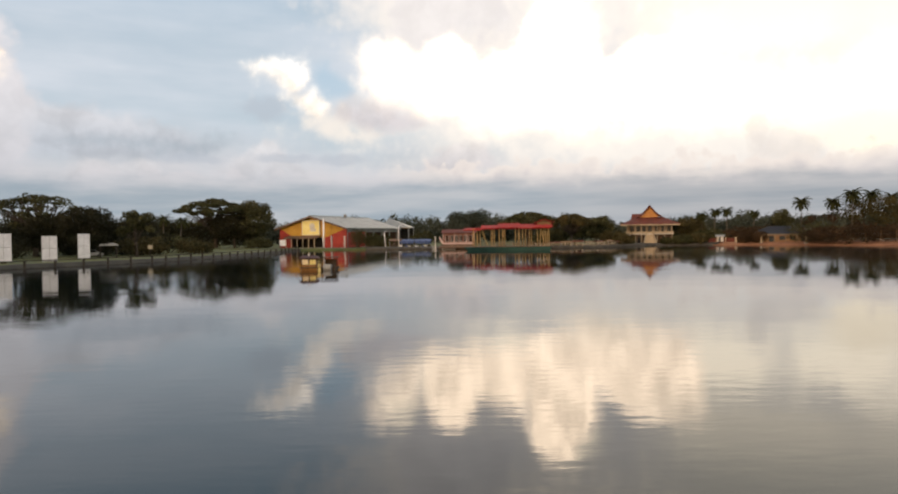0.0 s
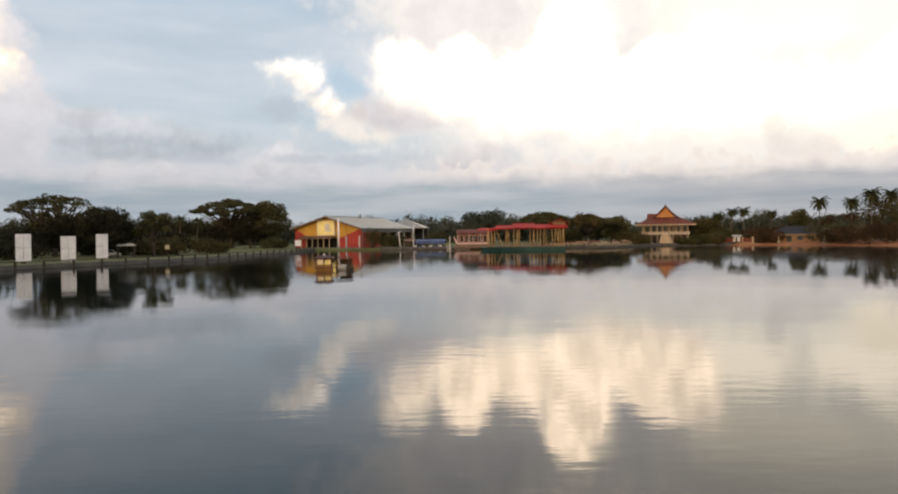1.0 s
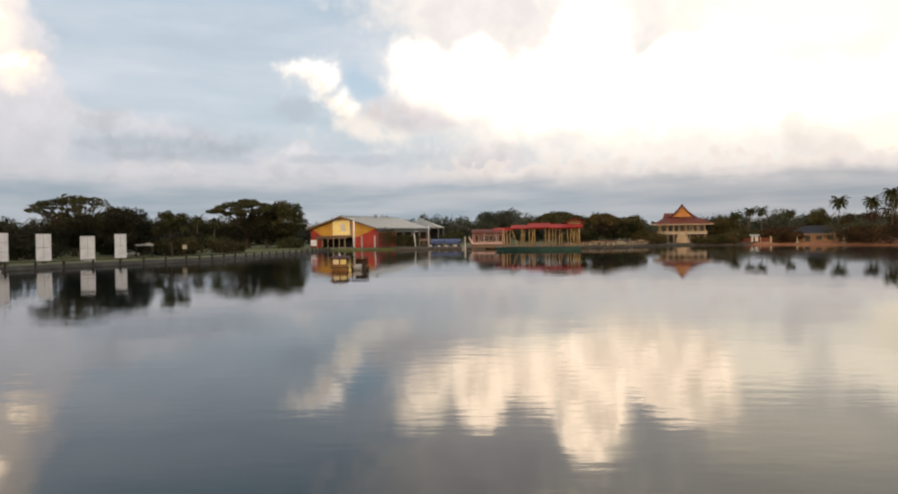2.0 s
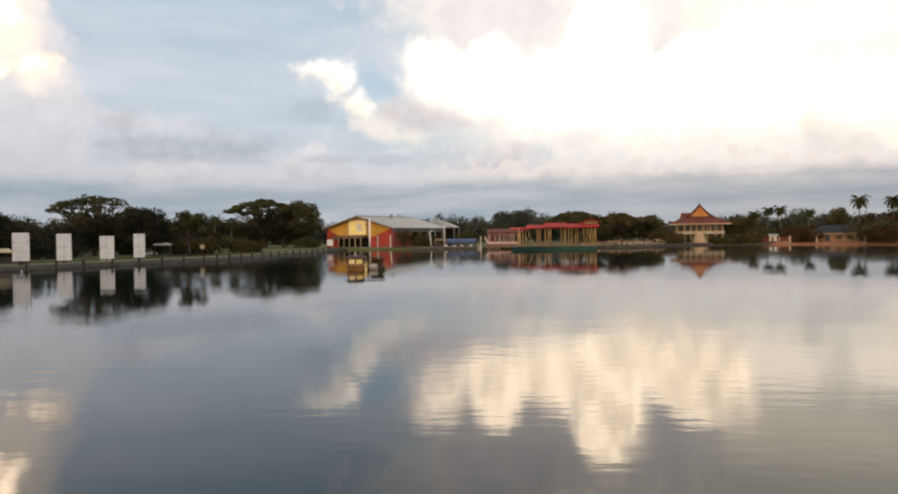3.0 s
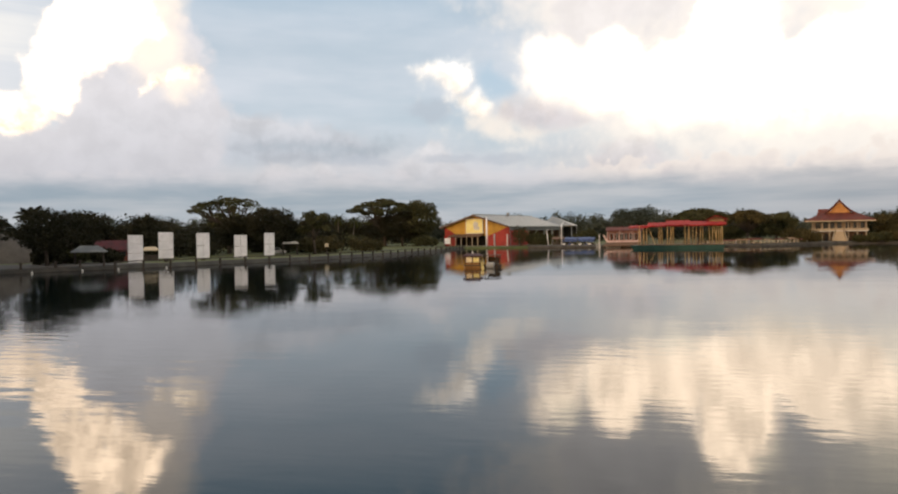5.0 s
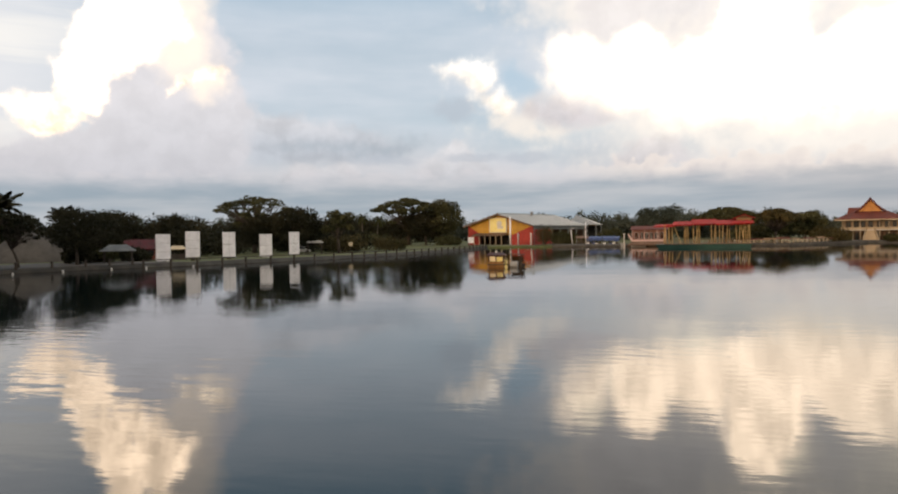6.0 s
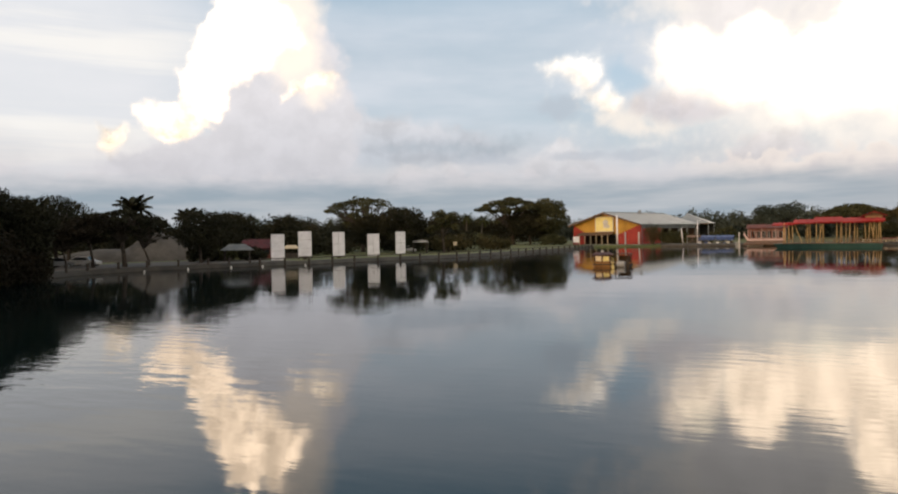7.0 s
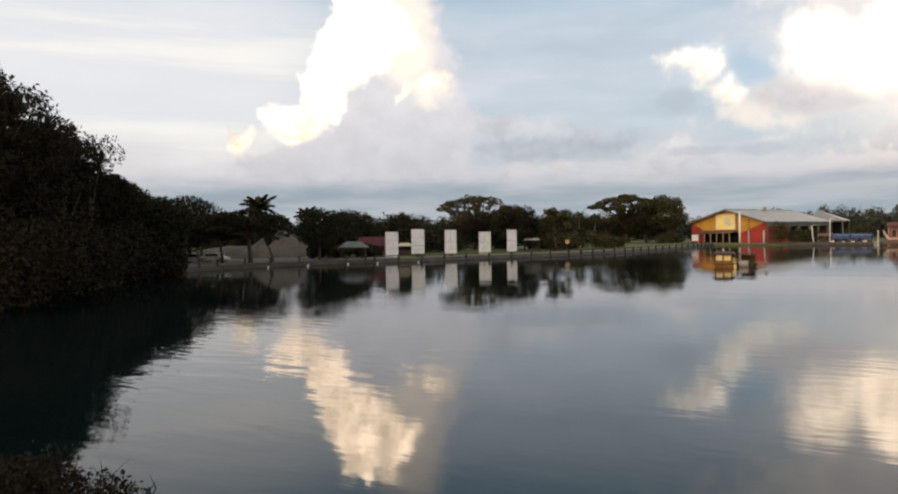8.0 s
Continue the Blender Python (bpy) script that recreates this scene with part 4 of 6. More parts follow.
# ---- the exhibition hall ----
def exhibition_hall():
    W, L, E, A = 23.0, 37.0, 5.9, 9.4
    hall = thing("exhibition_hall", pose(-41.0, 215.8, BANK, 0, 0, -19.8), "red and yellow gabled hall with a pale metal roof", "hall")
    h = W / 2
    part("floor", box(-h - 1, -3.0, -0.5, h + 1, L, 0.08), CONCRETE, hall, "grey concrete floor slab")
    # gable wall: piers and a band leave the entrance open
    front = Shape()
    front.add([(-h * 0.98, 0, 3.1), (-h * 0.55, 0, 3.1), (-h * 0.98, 0, 6.0), (-h * 0.98, 0.3, 3.1), (-h * 0.55, 0.3, 3.1), (-h * 0.98, 0.3, 6.0)], [(0, 1, 2), (5, 4, 3), (0, 3, 4, 1), (1, 4, 5, 2), (2, 5, 3, 0)])
    front.box(-h, 0, 0, -h * 0.62, 0.3, 3.1)
    part("wall", front, RED_WALL, hall, "red painted front wall")
    front = box(h * 0.35, 0, 0, h, 0.3, 3.1)
    front.add([(h * 0.38, 0, 3.1), (h, 0, 3.1), (h, 0, E), (h * 0.38, 0.3, 3.1), (h, 0.3, 3.1), (h, 0.3, E)], [(0, 1, 2), (5, 4, 3), (0, 3, 4, 1), (1, 4, 5, 2), (2, 5, 3, 0)])
    part("wall", front, RED_WALL, hall, "red painted front wall")
    upper = Shape().add([(-h * 0.55, 0.05, 3.1), (h * 0.38, 0.05, 3.1), (h, 0.05, E), (0, 0.05, A), (-h * 0.98, 0.05, 6.0), (-h * 0.55, 0.28, 3.1), (h * 0.38, 0.28, 3.1), (h, 0.28, E), (0, 0.28, A), (-h * 0.98, 0.28, 6.0)],
                        [(0, 1, 2, 3, 4), (9, 8, 7, 6, 5), (0, 5, 6, 1), (1, 6, 7, 2), (2, 7, 8, 3), (3, 8, 9, 4), (4, 9, 5, 0)])
    part("gable", upper, YELLOW_WALL, hall, "yellow painted gable")
    sign = part("billboard", box(-3.2, -0.45, 4.0, 2.6, -0.2, 8.2, 0.05), BILL, hall, "pale yellow billboard on the gable")
    emblem = Shape().tube([(0.2, -0.47, 6.6), (0.2, -0.50, 6.6)], 0.9, 16).box(-0.5, -0.5, 5.0, 1.5, -0.46, 5.9)
    part("emblem", emblem, WHITE, sign, "pale emblem shape")
    part("frame", Shape().box(-3.35, -0.5, 3.85, -3.2, -0.15, 8.35).box(2.6, -0.5, 3.85, 2.75, -0.15, 8.35).box(-3.35, -0.5, 8.2, 2.75, -0.15, 8.35).box(-3.35, -0.5, 3.85, 2.75, -0.15, 4.0), WHITE, sign)
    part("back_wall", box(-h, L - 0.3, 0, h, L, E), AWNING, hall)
    # sheet across the hall that paints the entrance's inner shade
    part("inner_screen", box(-h * 0.62, 6.0, 0, h * 0.5, 6.2, 3.6), DARK, hall, "dark sheet for the shade inside the entrance")
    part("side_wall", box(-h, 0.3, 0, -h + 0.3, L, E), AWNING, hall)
    # long side with open bays, its shade held in brown and grey tones
    for i in range(7):
        y = 0.3 + i * 6.05
        part("column", box(h - 0.45, y, 0, h, y + 0.45, E, 0.03), CONCRETE, hall, "grey column")
        if i < 6:
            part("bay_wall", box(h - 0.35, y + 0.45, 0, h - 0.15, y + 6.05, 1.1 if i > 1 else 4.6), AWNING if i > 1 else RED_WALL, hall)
            # grey band under the eave, coloured for the roof's shadow
            part("bay_shade_band", box(h - 0.4, y + 0.45, 4.7, h - 0.1, y + 6.05, E), DULL_ROOF, hall)
    # roof with overhangs
    o, f = 0.7, -1.6
    slope = (A - E) / h
    roof_panels(hall, "roof_sheet", (h + o, f, E - slope * o + 0.25), (h + o, L + 1, E - slope * o + 0.25), (0, L + 1, A + 0.25), (0, f, A + 0.25), 16, 0.12, METAL_ROOF)
    roof_panels(hall, "roof_sheet", (-h - o, L + 1, E - slope * o + 0.25), (-h - o, f, E - slope * o + 0.25), (0, f, A + 0.25), (0, L + 1, A + 0.25), 16, 0.12, METAL_ROOF)
    part("ridge_cap", Shape().tube([(0, f - 0.1, A + 0.3), (0, L + 1.1, A + 0.3)], 0.16, 8), METAL_ROOF, hall)
    part("fascia", Shape().slab([(h + o, f, E - slope * o + 0.2), (h + o, f + 0.15, E - slope * o + 0.2), (0, f + 0.15, A + 0.2), (0, f, A + 0.2)], 0.45)
         .slab([(-h - o, f, E - slope * o + 0.2), (-h - o, f + 0.15, E - slope * o + 0.2), (0, f + 0.15, A + 0.2), (0, f, A + 0.2)], 0.45), AWNING, hall, "dark brown verge board")
    part("gutter", box(h + o - 0.1, f, E - slope * o - 0.1, h + o + 0.15, L + 1, E - slope * o + 0.2), METAL_ROOF, hall)
    part("vent", Shape().tube([(0.5, 20, A), (0.5, 20, A + 0.9)], 0.45, 10).tube([(0.5, 20, A + 0.9), (0.5, 20, A + 1.2)], [0.7, 0.3], 10), DULL_ROOF, hall, "grey roof vent")
    part("awning", Shape().slab([(-h * 0.72, -3.2, 3.0), (3.0, -3.2, 3.0), (3.0, 0, 3.7), (-h * 0.72, 0, 3.7)], 0.18), AWNING, hall, "brown entrance awning")
    for i in range(6):
        x = -h * 0.66 + i * 1.95
        part("pillar", box(x, -2.9, 0, x + 0.18, -2.72, 3.0, 0.03), CREAM, hall, "slim white pillar")
    for x in (h * 0.56, h * 0.94):
        part("pillar", box(x, -0.5, 0, x + 0.35, -0.1, 3.6, 0.03), WHITE, hall, "slim white pillar")
    return hall


exhibition_hall()
# flagpole in front
pole = thing("flagpole", stand(-36.6, 209.6), "tall white pole before the hall", "flagpole")
part("base", box(-0.4, -0.4, -0.1, 0.4, 0.4, 0.3, 0.05), CONCRETE, pole)
part("pole", Shape().tube([(0, 0, 0.3), (0, 0, 4.0), (0, 0, 8.4)], [0.30, 0.27, 0.22], 10), PANEL, pole, smooth=True)
part("finial", Shape().tube([(0, 0, 8.4), (0, 0, 8.55), (0, 0, 8.7)], [0.15, 0.25, 0.05], 8), WHITE, pole)


def hip_canopy(x, y, turn, w, d, z, peak, label):
    """An open shelter: posts under a four-sided roof with its peak off centre."""
    s = thing("shelter", stand(x, y, turn), label, "shelter", "open shelters")
    for px in (-w / 2 + 0.5, 0.3, w / 2 - 0.5):
        for py in (-d / 2 + 0.4, d / 2 - 0.4):
            part("post", box(px - 0.13, py - 0.13, -0.1, px + 0.13, py + 0.13, z, 0.03), DULL_ROOF, s, "grey post")
    A, B, C, D, P = (-w / 2, -d / 2, z), (w / 2, -d / 2, z), (w / 2, d / 2, z), (-w / 2, d / 2, z), peak
    for corners in ([A, B, P], [B, C, P], [C, D, P], [D, A, P]):
        part("roof_slope", Shape().slab(corners, 0.12), METAL_ROOF, s)
    part("finial", Shape().tube([(peak[0], peak[1], peak[2] - 0.1), (peak[0], peak[1], peak[2] + 0.5)], [0.2, 0.05], 8), METAL_ROOF, s)
    part("beam", box(-w / 2 + 0.3, -d / 2 + 0.3, z - 0.4, w / 2 - 0.3, -d / 2 + 0.5, z - 0.14), AWNING, s)
    # the shade under the shelter roof is painted on this wall
    part("back_wall", box(-w / 2 + 0.6, d / 2 - 0.3, 0, w / 2 - 0.6, d / 2 - 0.1, z - 0.5), DARK, s, "back wall coloured dark for the shade under the roof")
    return s


hip_canopy(-19.0, 262, -8, 11.5, 10.0, 6.3, (-2.6, 0, 9.8), "open shelter with a peaked pale metal roof")


# ---- the red pavilion on its green pontoon ----
def red_pavilion():
    p = thing("lake_pavilion", pose(15.1, 177.0, 0, 0, 0, -6), "red-roofed open pavilion on a green pontoon", "pavilion")
    hull = Shape()
    ring_low = [(-9.9, -2.6), (9.4, -2.8), (9.6, 6.0), (-9.0, 6.0)]
    ring_top = [(-11.2, -3.0), (9.9, -3.1), (10.0, 6.4), (-9.4, 6.4)]
    hull.add([(*q, -0.5) for q in ring_low] + [(*q, 1.02) for q in ring_top], [(3, 2, 1, 0), (4, 5, 6, 7), (0, 1, 5, 4), (1, 2, 6, 5), (2, 3, 7, 6), (3, 0, 4, 7)])
    part("pontoon", hull, HULL_GREEN, p, "dark green pontoon hull")
    part("deck", box(-9.2, -2.9, 1.024, 9.8, 6.2, 1.15), AWNING, p, "brown plank deck")
    part("rub_rail", box(-10.9, -3.16, 0.84, 9.95, -3.06, 1.0), HULL_GREEN, p)
    # posts in two rows, with a few leaning braces
    post_mesh = Shape().tube([(0, 0, 0), (0, 0, 2.3), (0, 0, 4.4)], [0.11, 0.095, 0.085], 8).mesh("post", POST_YELLOW, True)
    for x in (-9.1, -8.7, -7.9, -7.3, -4.3, -3.8, -2.6, -1.8, -1.35, 1.3, 1.9, 3.0, 3.6, 4.5, 6.7, 7.2, 8.0, 8.9, 9.4):
        part("post", post_mesh, POST_YELLOW, p, "", pose(x, -2.4 + 0.25 * math.sin(x * 3), 1.15, 0, 3.0 * math.sin(x * 7.3), 0))
    for x in (-8.6, -5.0, -1.6, 2.2, 5.2, 8.8):
        part("post", post_mesh, POST_YELLOW, p, "", pose(x, 5.6, 1.15))
    for x, lean in ((-5.4, -0.5), (-2.2, 0.25), (8.2, -0.2)):
        part("brace", Shape().tube([(x, -2.5, 1.1), (x + lean * 3, -2.5, 5.3)], [0.1, 0.08], 6), POST_YELLOW, p)
    part("beam", Shape().box(-9.2, -2.55, 5.35, 9.8, -2.3, 5.6).box(-9.2, 5.5, 5.35, 9.8, 5.75, 5.6), RED_ROOF, p)
    # stepped red roofs
    for x0, x1, ze, zr in ((-11.4, -6.9, 5.25, 5.75), (-7.2, -2.9, 5.55, 6.35), (-3.1, 2.4, 5.7, 6.75), (2.2, 6.2, 5.6, 6.5), (5.9, 10.2, 5.75, 6.9)):
        steps = max(2, round((x1 - x0) / 0.9))
        roof_panels(p, "roof_sheet", (x0, -3.6, ze), (x1, -3.6, ze), (x1, 1.6, zr), (x0, 1.6, zr), steps, 0.1, RED_ROOF)
        roof_panels(p, "roof_sheet", (x1, 6.8, ze), (x0, 6.8, ze), (x0, 1.6, zr), (x1, 1.6, zr), steps, 0.1, RED_ROOF)
        part("fascia", box(x0, -3.66, ze - 0.18, x1, -3.56, ze - 0.02), RED_ROOF, p)
    # a small gabled lantern over the roof's end
    part("lantern_roof", Shape().slab([(5.8, -1.6, 6.75), (8.2, -1.6, 7.75), (8.2, 4.8, 7.75), (5.8, 4.8, 6.75)], 0.1).slab([(8.2, -1.6, 7.75), (10.6, -1.6, 6.85), (10.6, 4.8, 6.85), (8.2, 4.8, 7.75)], 0.1), RED_ROOF, p)
    part("lantern_wall", Shape().slab([(6.4, -0.9, 6.85), (10.0, -0.9, 6.85), (8.2, -0.9, 7.55)], 0.02).box(6.6, -0.8, 6.2, 9.8, 4.0, 6.8), TAN, p)
    # railing
    rail = Shape().box(-9.0, -2.95, 2.0, 9.7, -2.85, 2.1).box(-9.0, -2.95, 1.55, 9.7, -2.87, 1.62)
    part("rail", rail, AWNING, p)
    for i in range(20):
        part("baluster", box(-9.0 + i * 0.98, -2.94, 1.1, -8.94 + i * 0.98, -2.88, 2.0), AWNING, p)
    for x in (-4.2, 0.4, 4.0):
        part("bench", Shape().box(x, 3.0, 1.6, x + 1.8, 3.5, 1.7).box(x + 0.1, 3.05, 1.1, x + 0.2, 3.45, 1.6).box(x + 1.6, 3.05, 1.1, x + 1.7, 3.45, 1.6), TAN, p)
    return p


red_pavilion()


def white_restaurant():
    r = thing("waterside_restaurant", pose(2.4, 198.8, -0.2, 0, 0, -4) @ Matrix.Diagonal((1.08, 1.1, 1.0, 1)), "pale pink waterside restaurant with wide windows", "restaurant")
    part("footing", box(-4.0, -0.4, -1.0, 4.4, 6.4, 0.9), CONCRETE, r)
    holes = [(-3.2 + i * 1.2, 2.3, -2.3 + i * 1.2, 4.1) for i in range(6)]
    wall_with_openings(r, -3.7, 4.2, 0, 0.9, 4.8, holes, TERRACOTTA, 0.25)
    for x0, z0, x1, z1 in holes:
        win = part("window", Shape().box(x0, 0.1, z0, x0 + 0.07, 0.2, z1).box(x1 - 0.07, 0.1, z0, x1, 0.2, z1).box(x0, 0.1, z1 - 0.07, x1, 0.2, z1).box(x0, 0.1, z0, x1, 0.2, z0 + 0.07).box((x0 + x1) / 2 - 0.03, 0.1, z0, (x0 + x1) / 2 + 0.03, 0.2, z1), WHITE, r)
        part("pane", box(x0 + 0.07, 0.14, z0 + 0.07, x1 - 0.07, 0.16, z1 - 0.07), GLASS_DARK, win)
    part("side_wall", box(-3.7, 0.25, 0.9, -3.45, 6.0, 4.8), WHITE, r)
    part("side_wall", box(3.95, 0.25, 0.9, 4.2, 6.0, 4.8), PINK, r)
    part("back_wall", box(-3.45, 5.75, 0.9, 3.95, 6.0, 4.8), PINK, r)
    roof_panels(r, "roof_sheet", (-4.2, -0.7, 4.8), (4.8, -0.7, 4.8), (4.8, 2.9, 5.8), (-4.2, 2.9, 5.8), 9, 0.1, TILE_ROOF)
    roof_panels(r, "roof_sheet", (4.8, 6.5, 4.8), (-4.2, 6.5, 4.8), (-4.2, 2.9, 5.8), (4.8, 2.9, 5.8), 9, 0.1, TILE_ROOF)
    part("parapet", box(-3.9, -0.75, 0.9, 4.4, -0.6, 2.15), PINK, r, "pale pink terrace parapet")
    for i in range(9):
        x = -3.75 + i * 1.0
        part("post", box(x - 0.07, -0.55, 0.9, x + 0.07, -0.41, 4.75, 0.02), BRICK_RED if i % 3 else PINK, r, "slim terrace post")
    part("stair_wall", Shape().slab([(-4.7, -0.7, 4.0), (-4.7, -0.4, 4.0), (-3.4, -0.4, 1.7), (-3.4, -0.7, 1.7)], 0.8), PINK, r, "pale slanting stair wall")
    part("apron", Shape().slab([(-4.6, -2.2, 0.9), (-3.8, -0.4, 1.9), (4.4, -0.4, 1.9), (4.4, -2.2, 0.9)], 0.25), AWNING, r, "dark sloping apron at the water")
    return r


white_restaurant()
lamp = thing("gate_post", stand(-3.8, 199.0, 0, 0.0), "white square gate post at the water's edge", "gate post")
part("shaft", box(-0.14, -0.14, -0.8, 0.14, 0.14, 3.5, 0.04), WHITE, lamp)
part("cap", box(-0.22, -0.22, 3.5, 0.22, 0.22, 3.65, 0.06), WHITE, lamp)
part("kiosk", box(-0.9, 0.2, -0.8, 0.4, 1.6, 1.1, 0.05), DULL_ROOF, lamp, "low grey box at its foot")


# ---- the two-storey tiled house ----
def tiled_house():
    t = thing("lake_house", pose(61.2, 219.0, BANK, 0, 0, -15) @ Matrix.Diagonal((0.93, 1.0, 1.0, 1)), "cream two-storey house with a tall tiled roof", "house")
    w, d = 7.2, 10.0
    part("plinth", box(-w - 0.6, -1.4, -0.6, w + 0.6, d + 0.6, 0.25), CONCRETE, t)
    low = [(-5.9, 0.3, -5.0, 2.3), (-3.9, 0.3, -3.0, 2.3), (-1.9, 0.3, -1.1, 2.3), (1.6, 0.3, 2.6, 2.3), (3.9, 0.3, 4.8, 2.3), (5.6, 0.3, 6.3, 2.3)]
    high = [(-6.4, 3.7, -5.0, 5.4), (-4.3, 3.7, -3.0, 5.4), (-2.5, 3.7, -1.3, 5.4), (-0.6, 3.2, 0.6, 5.4), (1.6, 3.7, 2.8, 5.4), (3.6, 3.7, 4.9, 5.4), (5.5, 3.7, 6.6, 5.4)]
    wall_with_openings(t, -w, w, 3.2, 0.25, 2.9, low, AWNING)
    wall_with_openings(t, -w, w, 0.9, 3.1, 5.8, high, HOUSE_WALL)
    for y, holes in ((3.3, low), (1.0, high)):
        for x0, z0, x1, z1 in holes:
            win = part("window", Shape().box(x0, y, z0, x0 + 0.08, y + 0.12, z1).box(x1 - 0.08, y, z0, x1, y + 0.12, z1).box(x0, y, z1 - 0.08, x1, y + 0.12, z1).box((x0 + x1) / 2 - 0.04, y, z0, (x0 + x1) / 2 + 0.04, y + 0.12, z1), DARK_WOOD, t)
            part("pane", box(x0 + 0.08, y + 0.04, z0, x1 - 0.08, y + 0.07, z1 - 0.08), GLASS_DARK, win)
    part("side_wall", box(-w, 1.15, 0.25, -w + 0.25, d, 5.8), HOUSE_CREAM, t)
    part("side_wall", box(w - 0.25, 1.15, 0.25, w, d, 5.8), HOUSE_CREAM, t)
    part("back_wall", box(-w + 0.25, d - 0.25, 0.25, w - 0.25, d, 5.8), HOUSE_CREAM, t)
    part("balcony", box(-w - 0.5, -0.9, 2.9, w + 0.3, 1.0, 3.1), WHITE, t, "white balcony slab")
    part("parapet", Shape().box(-w - 0.5, -0.9, 3.1, w + 0.3, -0.78, 3.75), HOUSE_CREAM, t, "cream balcony parapet")
    for x in (-7.2, -4.5, -2.6, 2.3, 4.6, 6.9):
        part("column", box(x - 0.14, -0.85, 0.25, x + 0.14, -0.57, 2.9, 0.03), HOUSE_CREAM, t)
        part("column", box(x - 0.12, -0.85, 3.75, x + 0.12, -0.6, 5.8, 0.03), HOUSE_CREAM, t)
    part("eave_band", box(-w - 2.0, -2.0, 5.75, w + 2.0, d + 2.0, 6.0), HOUSE_CREAM, t, "pale eave band")
    part("fascia", box(-w - 2.2, -2.27, 5.66, w + 2.2, -2.21, 5.9), CREAM, t, "pale eave board")
    # hipped skirt roof, then a steep gable on top
    o, top = 2.2, 8.1
    e = 6.0
    A, B, C, D = (-w - o, -o, e), (w + o, -o, e), (w + o, d + o, e), (-w - o, d + o, e)
    a, b, c, d2 = (-4.2, 2.2, top), (4.2, 2.2, top), (4.2, 8.0, top), (-4.2, 8.0, top)
    roof_panels(t, "roof_course", A, B, b, a, 14, 0.14, TILE_ROOF)
    roof_panels(t, "roof_course", B, C, c, b, 10, 0.14, TILE_ROOF)
    roof_panels(t, "roof_course", C, D, d2, c, 14, 0.14, TILE_ROOF)
    roof_panels(t, "roof_course", D, A, a, d2, 10, 0.14, TILE_ROOF)
    peak = 11.6
    part("gable", Shape().add([(-3.0, 2.3, top), (3.0, 2.3, top), (0, 2.0, peak - 0.35), (-3.0, 2.6, top), (3.0, 2.6, top), (0, 2.3, peak - 0.35)], [(0, 1, 2), (5, 4, 3), (0, 3, 4, 1), (1, 4, 5, 2), (2, 5, 3, 0)]), ORANGE, t, "orange front gable")
    for s in (-1, 1):
        curve = [(s * 4.0, top - 0.05), (s * 2.7, top + 0.75), (s * 1.4, top + 1.9), (0, peak)]
        for (x0, z0), (x1, z1) in zip(curve, curve[1:]):
            part("roof_course", Shape().slab([(x0, 1.6, z0), (x1, 1.4, z1), (x1, 8.4, z1), (x0, 8.2, z0)], 0.16), TILE_ROOF, t)
        part("verge", Shape().tube([(x, 1.5, z + 0.05) for x, z in curve], [0.26, 0.26, 0.25, 0.22], 6), TILE_ROOF, t)
    part("ridge_cap", Shape().tube([(0, 1.2, peak + 0.25), (0, 2.4, peak + 0.02), (0, 7.4, peak + 0.02), (0, 8.6, peak + 0.3)], 0.16, 8), TILE_ROOF, t)
    # flared stair up to the balcony
    for i in range(12):
        half = 1.75 - i * 0.07
        part("step", box(-half, -4.4 + i * 0.3, 0.0, half, -4.1 + i * 0.3, 0.24 + i * 0.24), HOUSE_CREAM, t)
    for s in (-1, 1):
        part("stair_wall", Shape().slab([(s * 2.0, -4.5, 0.9), (s * 1.8, -4.5, 0.9), (s * 0.95, -0.9, 3.8), (s * 1.15, -0.9, 3.8)], 0.9), HOUSE_CREAM, t)
    return t


tiled_house()
# hall-roof behind the tiled house
back_roof = thing("house", stand(62.8, 240, -14) @ Matrix.Diagonal((0.52, 0.6, 1.06, 1)), "house with a brown tiled roof behind the lake house", "house")
part("wall", box(-4, 0, 0, 4, 6, 5.2), CREAM, back_roof)
part("roof", Shape().slab([(-5, -1, 5.2), (5, -1, 5.2), (3, 3, 9.2), (-3, 3, 9.2)], 0.15).slab([(5, 7, 5.2), (-5, 7, 5.2), (-3, 3, 9.2), (3, 3, 9.2)], 0.15).slab([(5, -1, 5.2), (5, 7, 5.2), (3, 3, 9.2)], 0.15).slab([(-5, 7, 5.2), (-5, -1, 5.2), (-3, 3, 9.2)], 0.15), TILE_ROOF, back_roof)


# ---- small white hut on legs and the low blue-roofed pavilion ----
hut = thing("lookout_hut", stand(80.6, 213.8, -18, 0.5) @ Matrix.Diagonal((0.6, 0.6, 0.72, 1)), "small white lookout hut on legs", "hut")
part("cabin", box(-1.3, -1.0, 0.9, 1.6, 1.2, 3.0, 0.04), WHITE, hut)
part("roof", Shape().slab([(-2.2, -1.6, 3.0), (2.2, -1.6, 3.0), (2.2, 0.1, 3.7), (-2.2, 0.1, 3.7)], 0.12).slab([(-2.2, 0.1, 3.7), (2.2, 0.1, 3.7), (2.2, 1.8, 3.0), (-2.2, 1.8, 3.0)], 0.12), METAL_ROOF, hut)
part("door", box(-0.6, -1.06, 0.9, 0.2, -1.0, 2.6), GLASS_DARK, hut, "dark doorway")
for x in (-1.2, 1.4):
    for y in (-0.9, 1.0):
        part("leg", box(x - 0.12, y - 0.12, -0.8, x + 0.12, y + 0.12, 0.9), CONCRETE, hut)


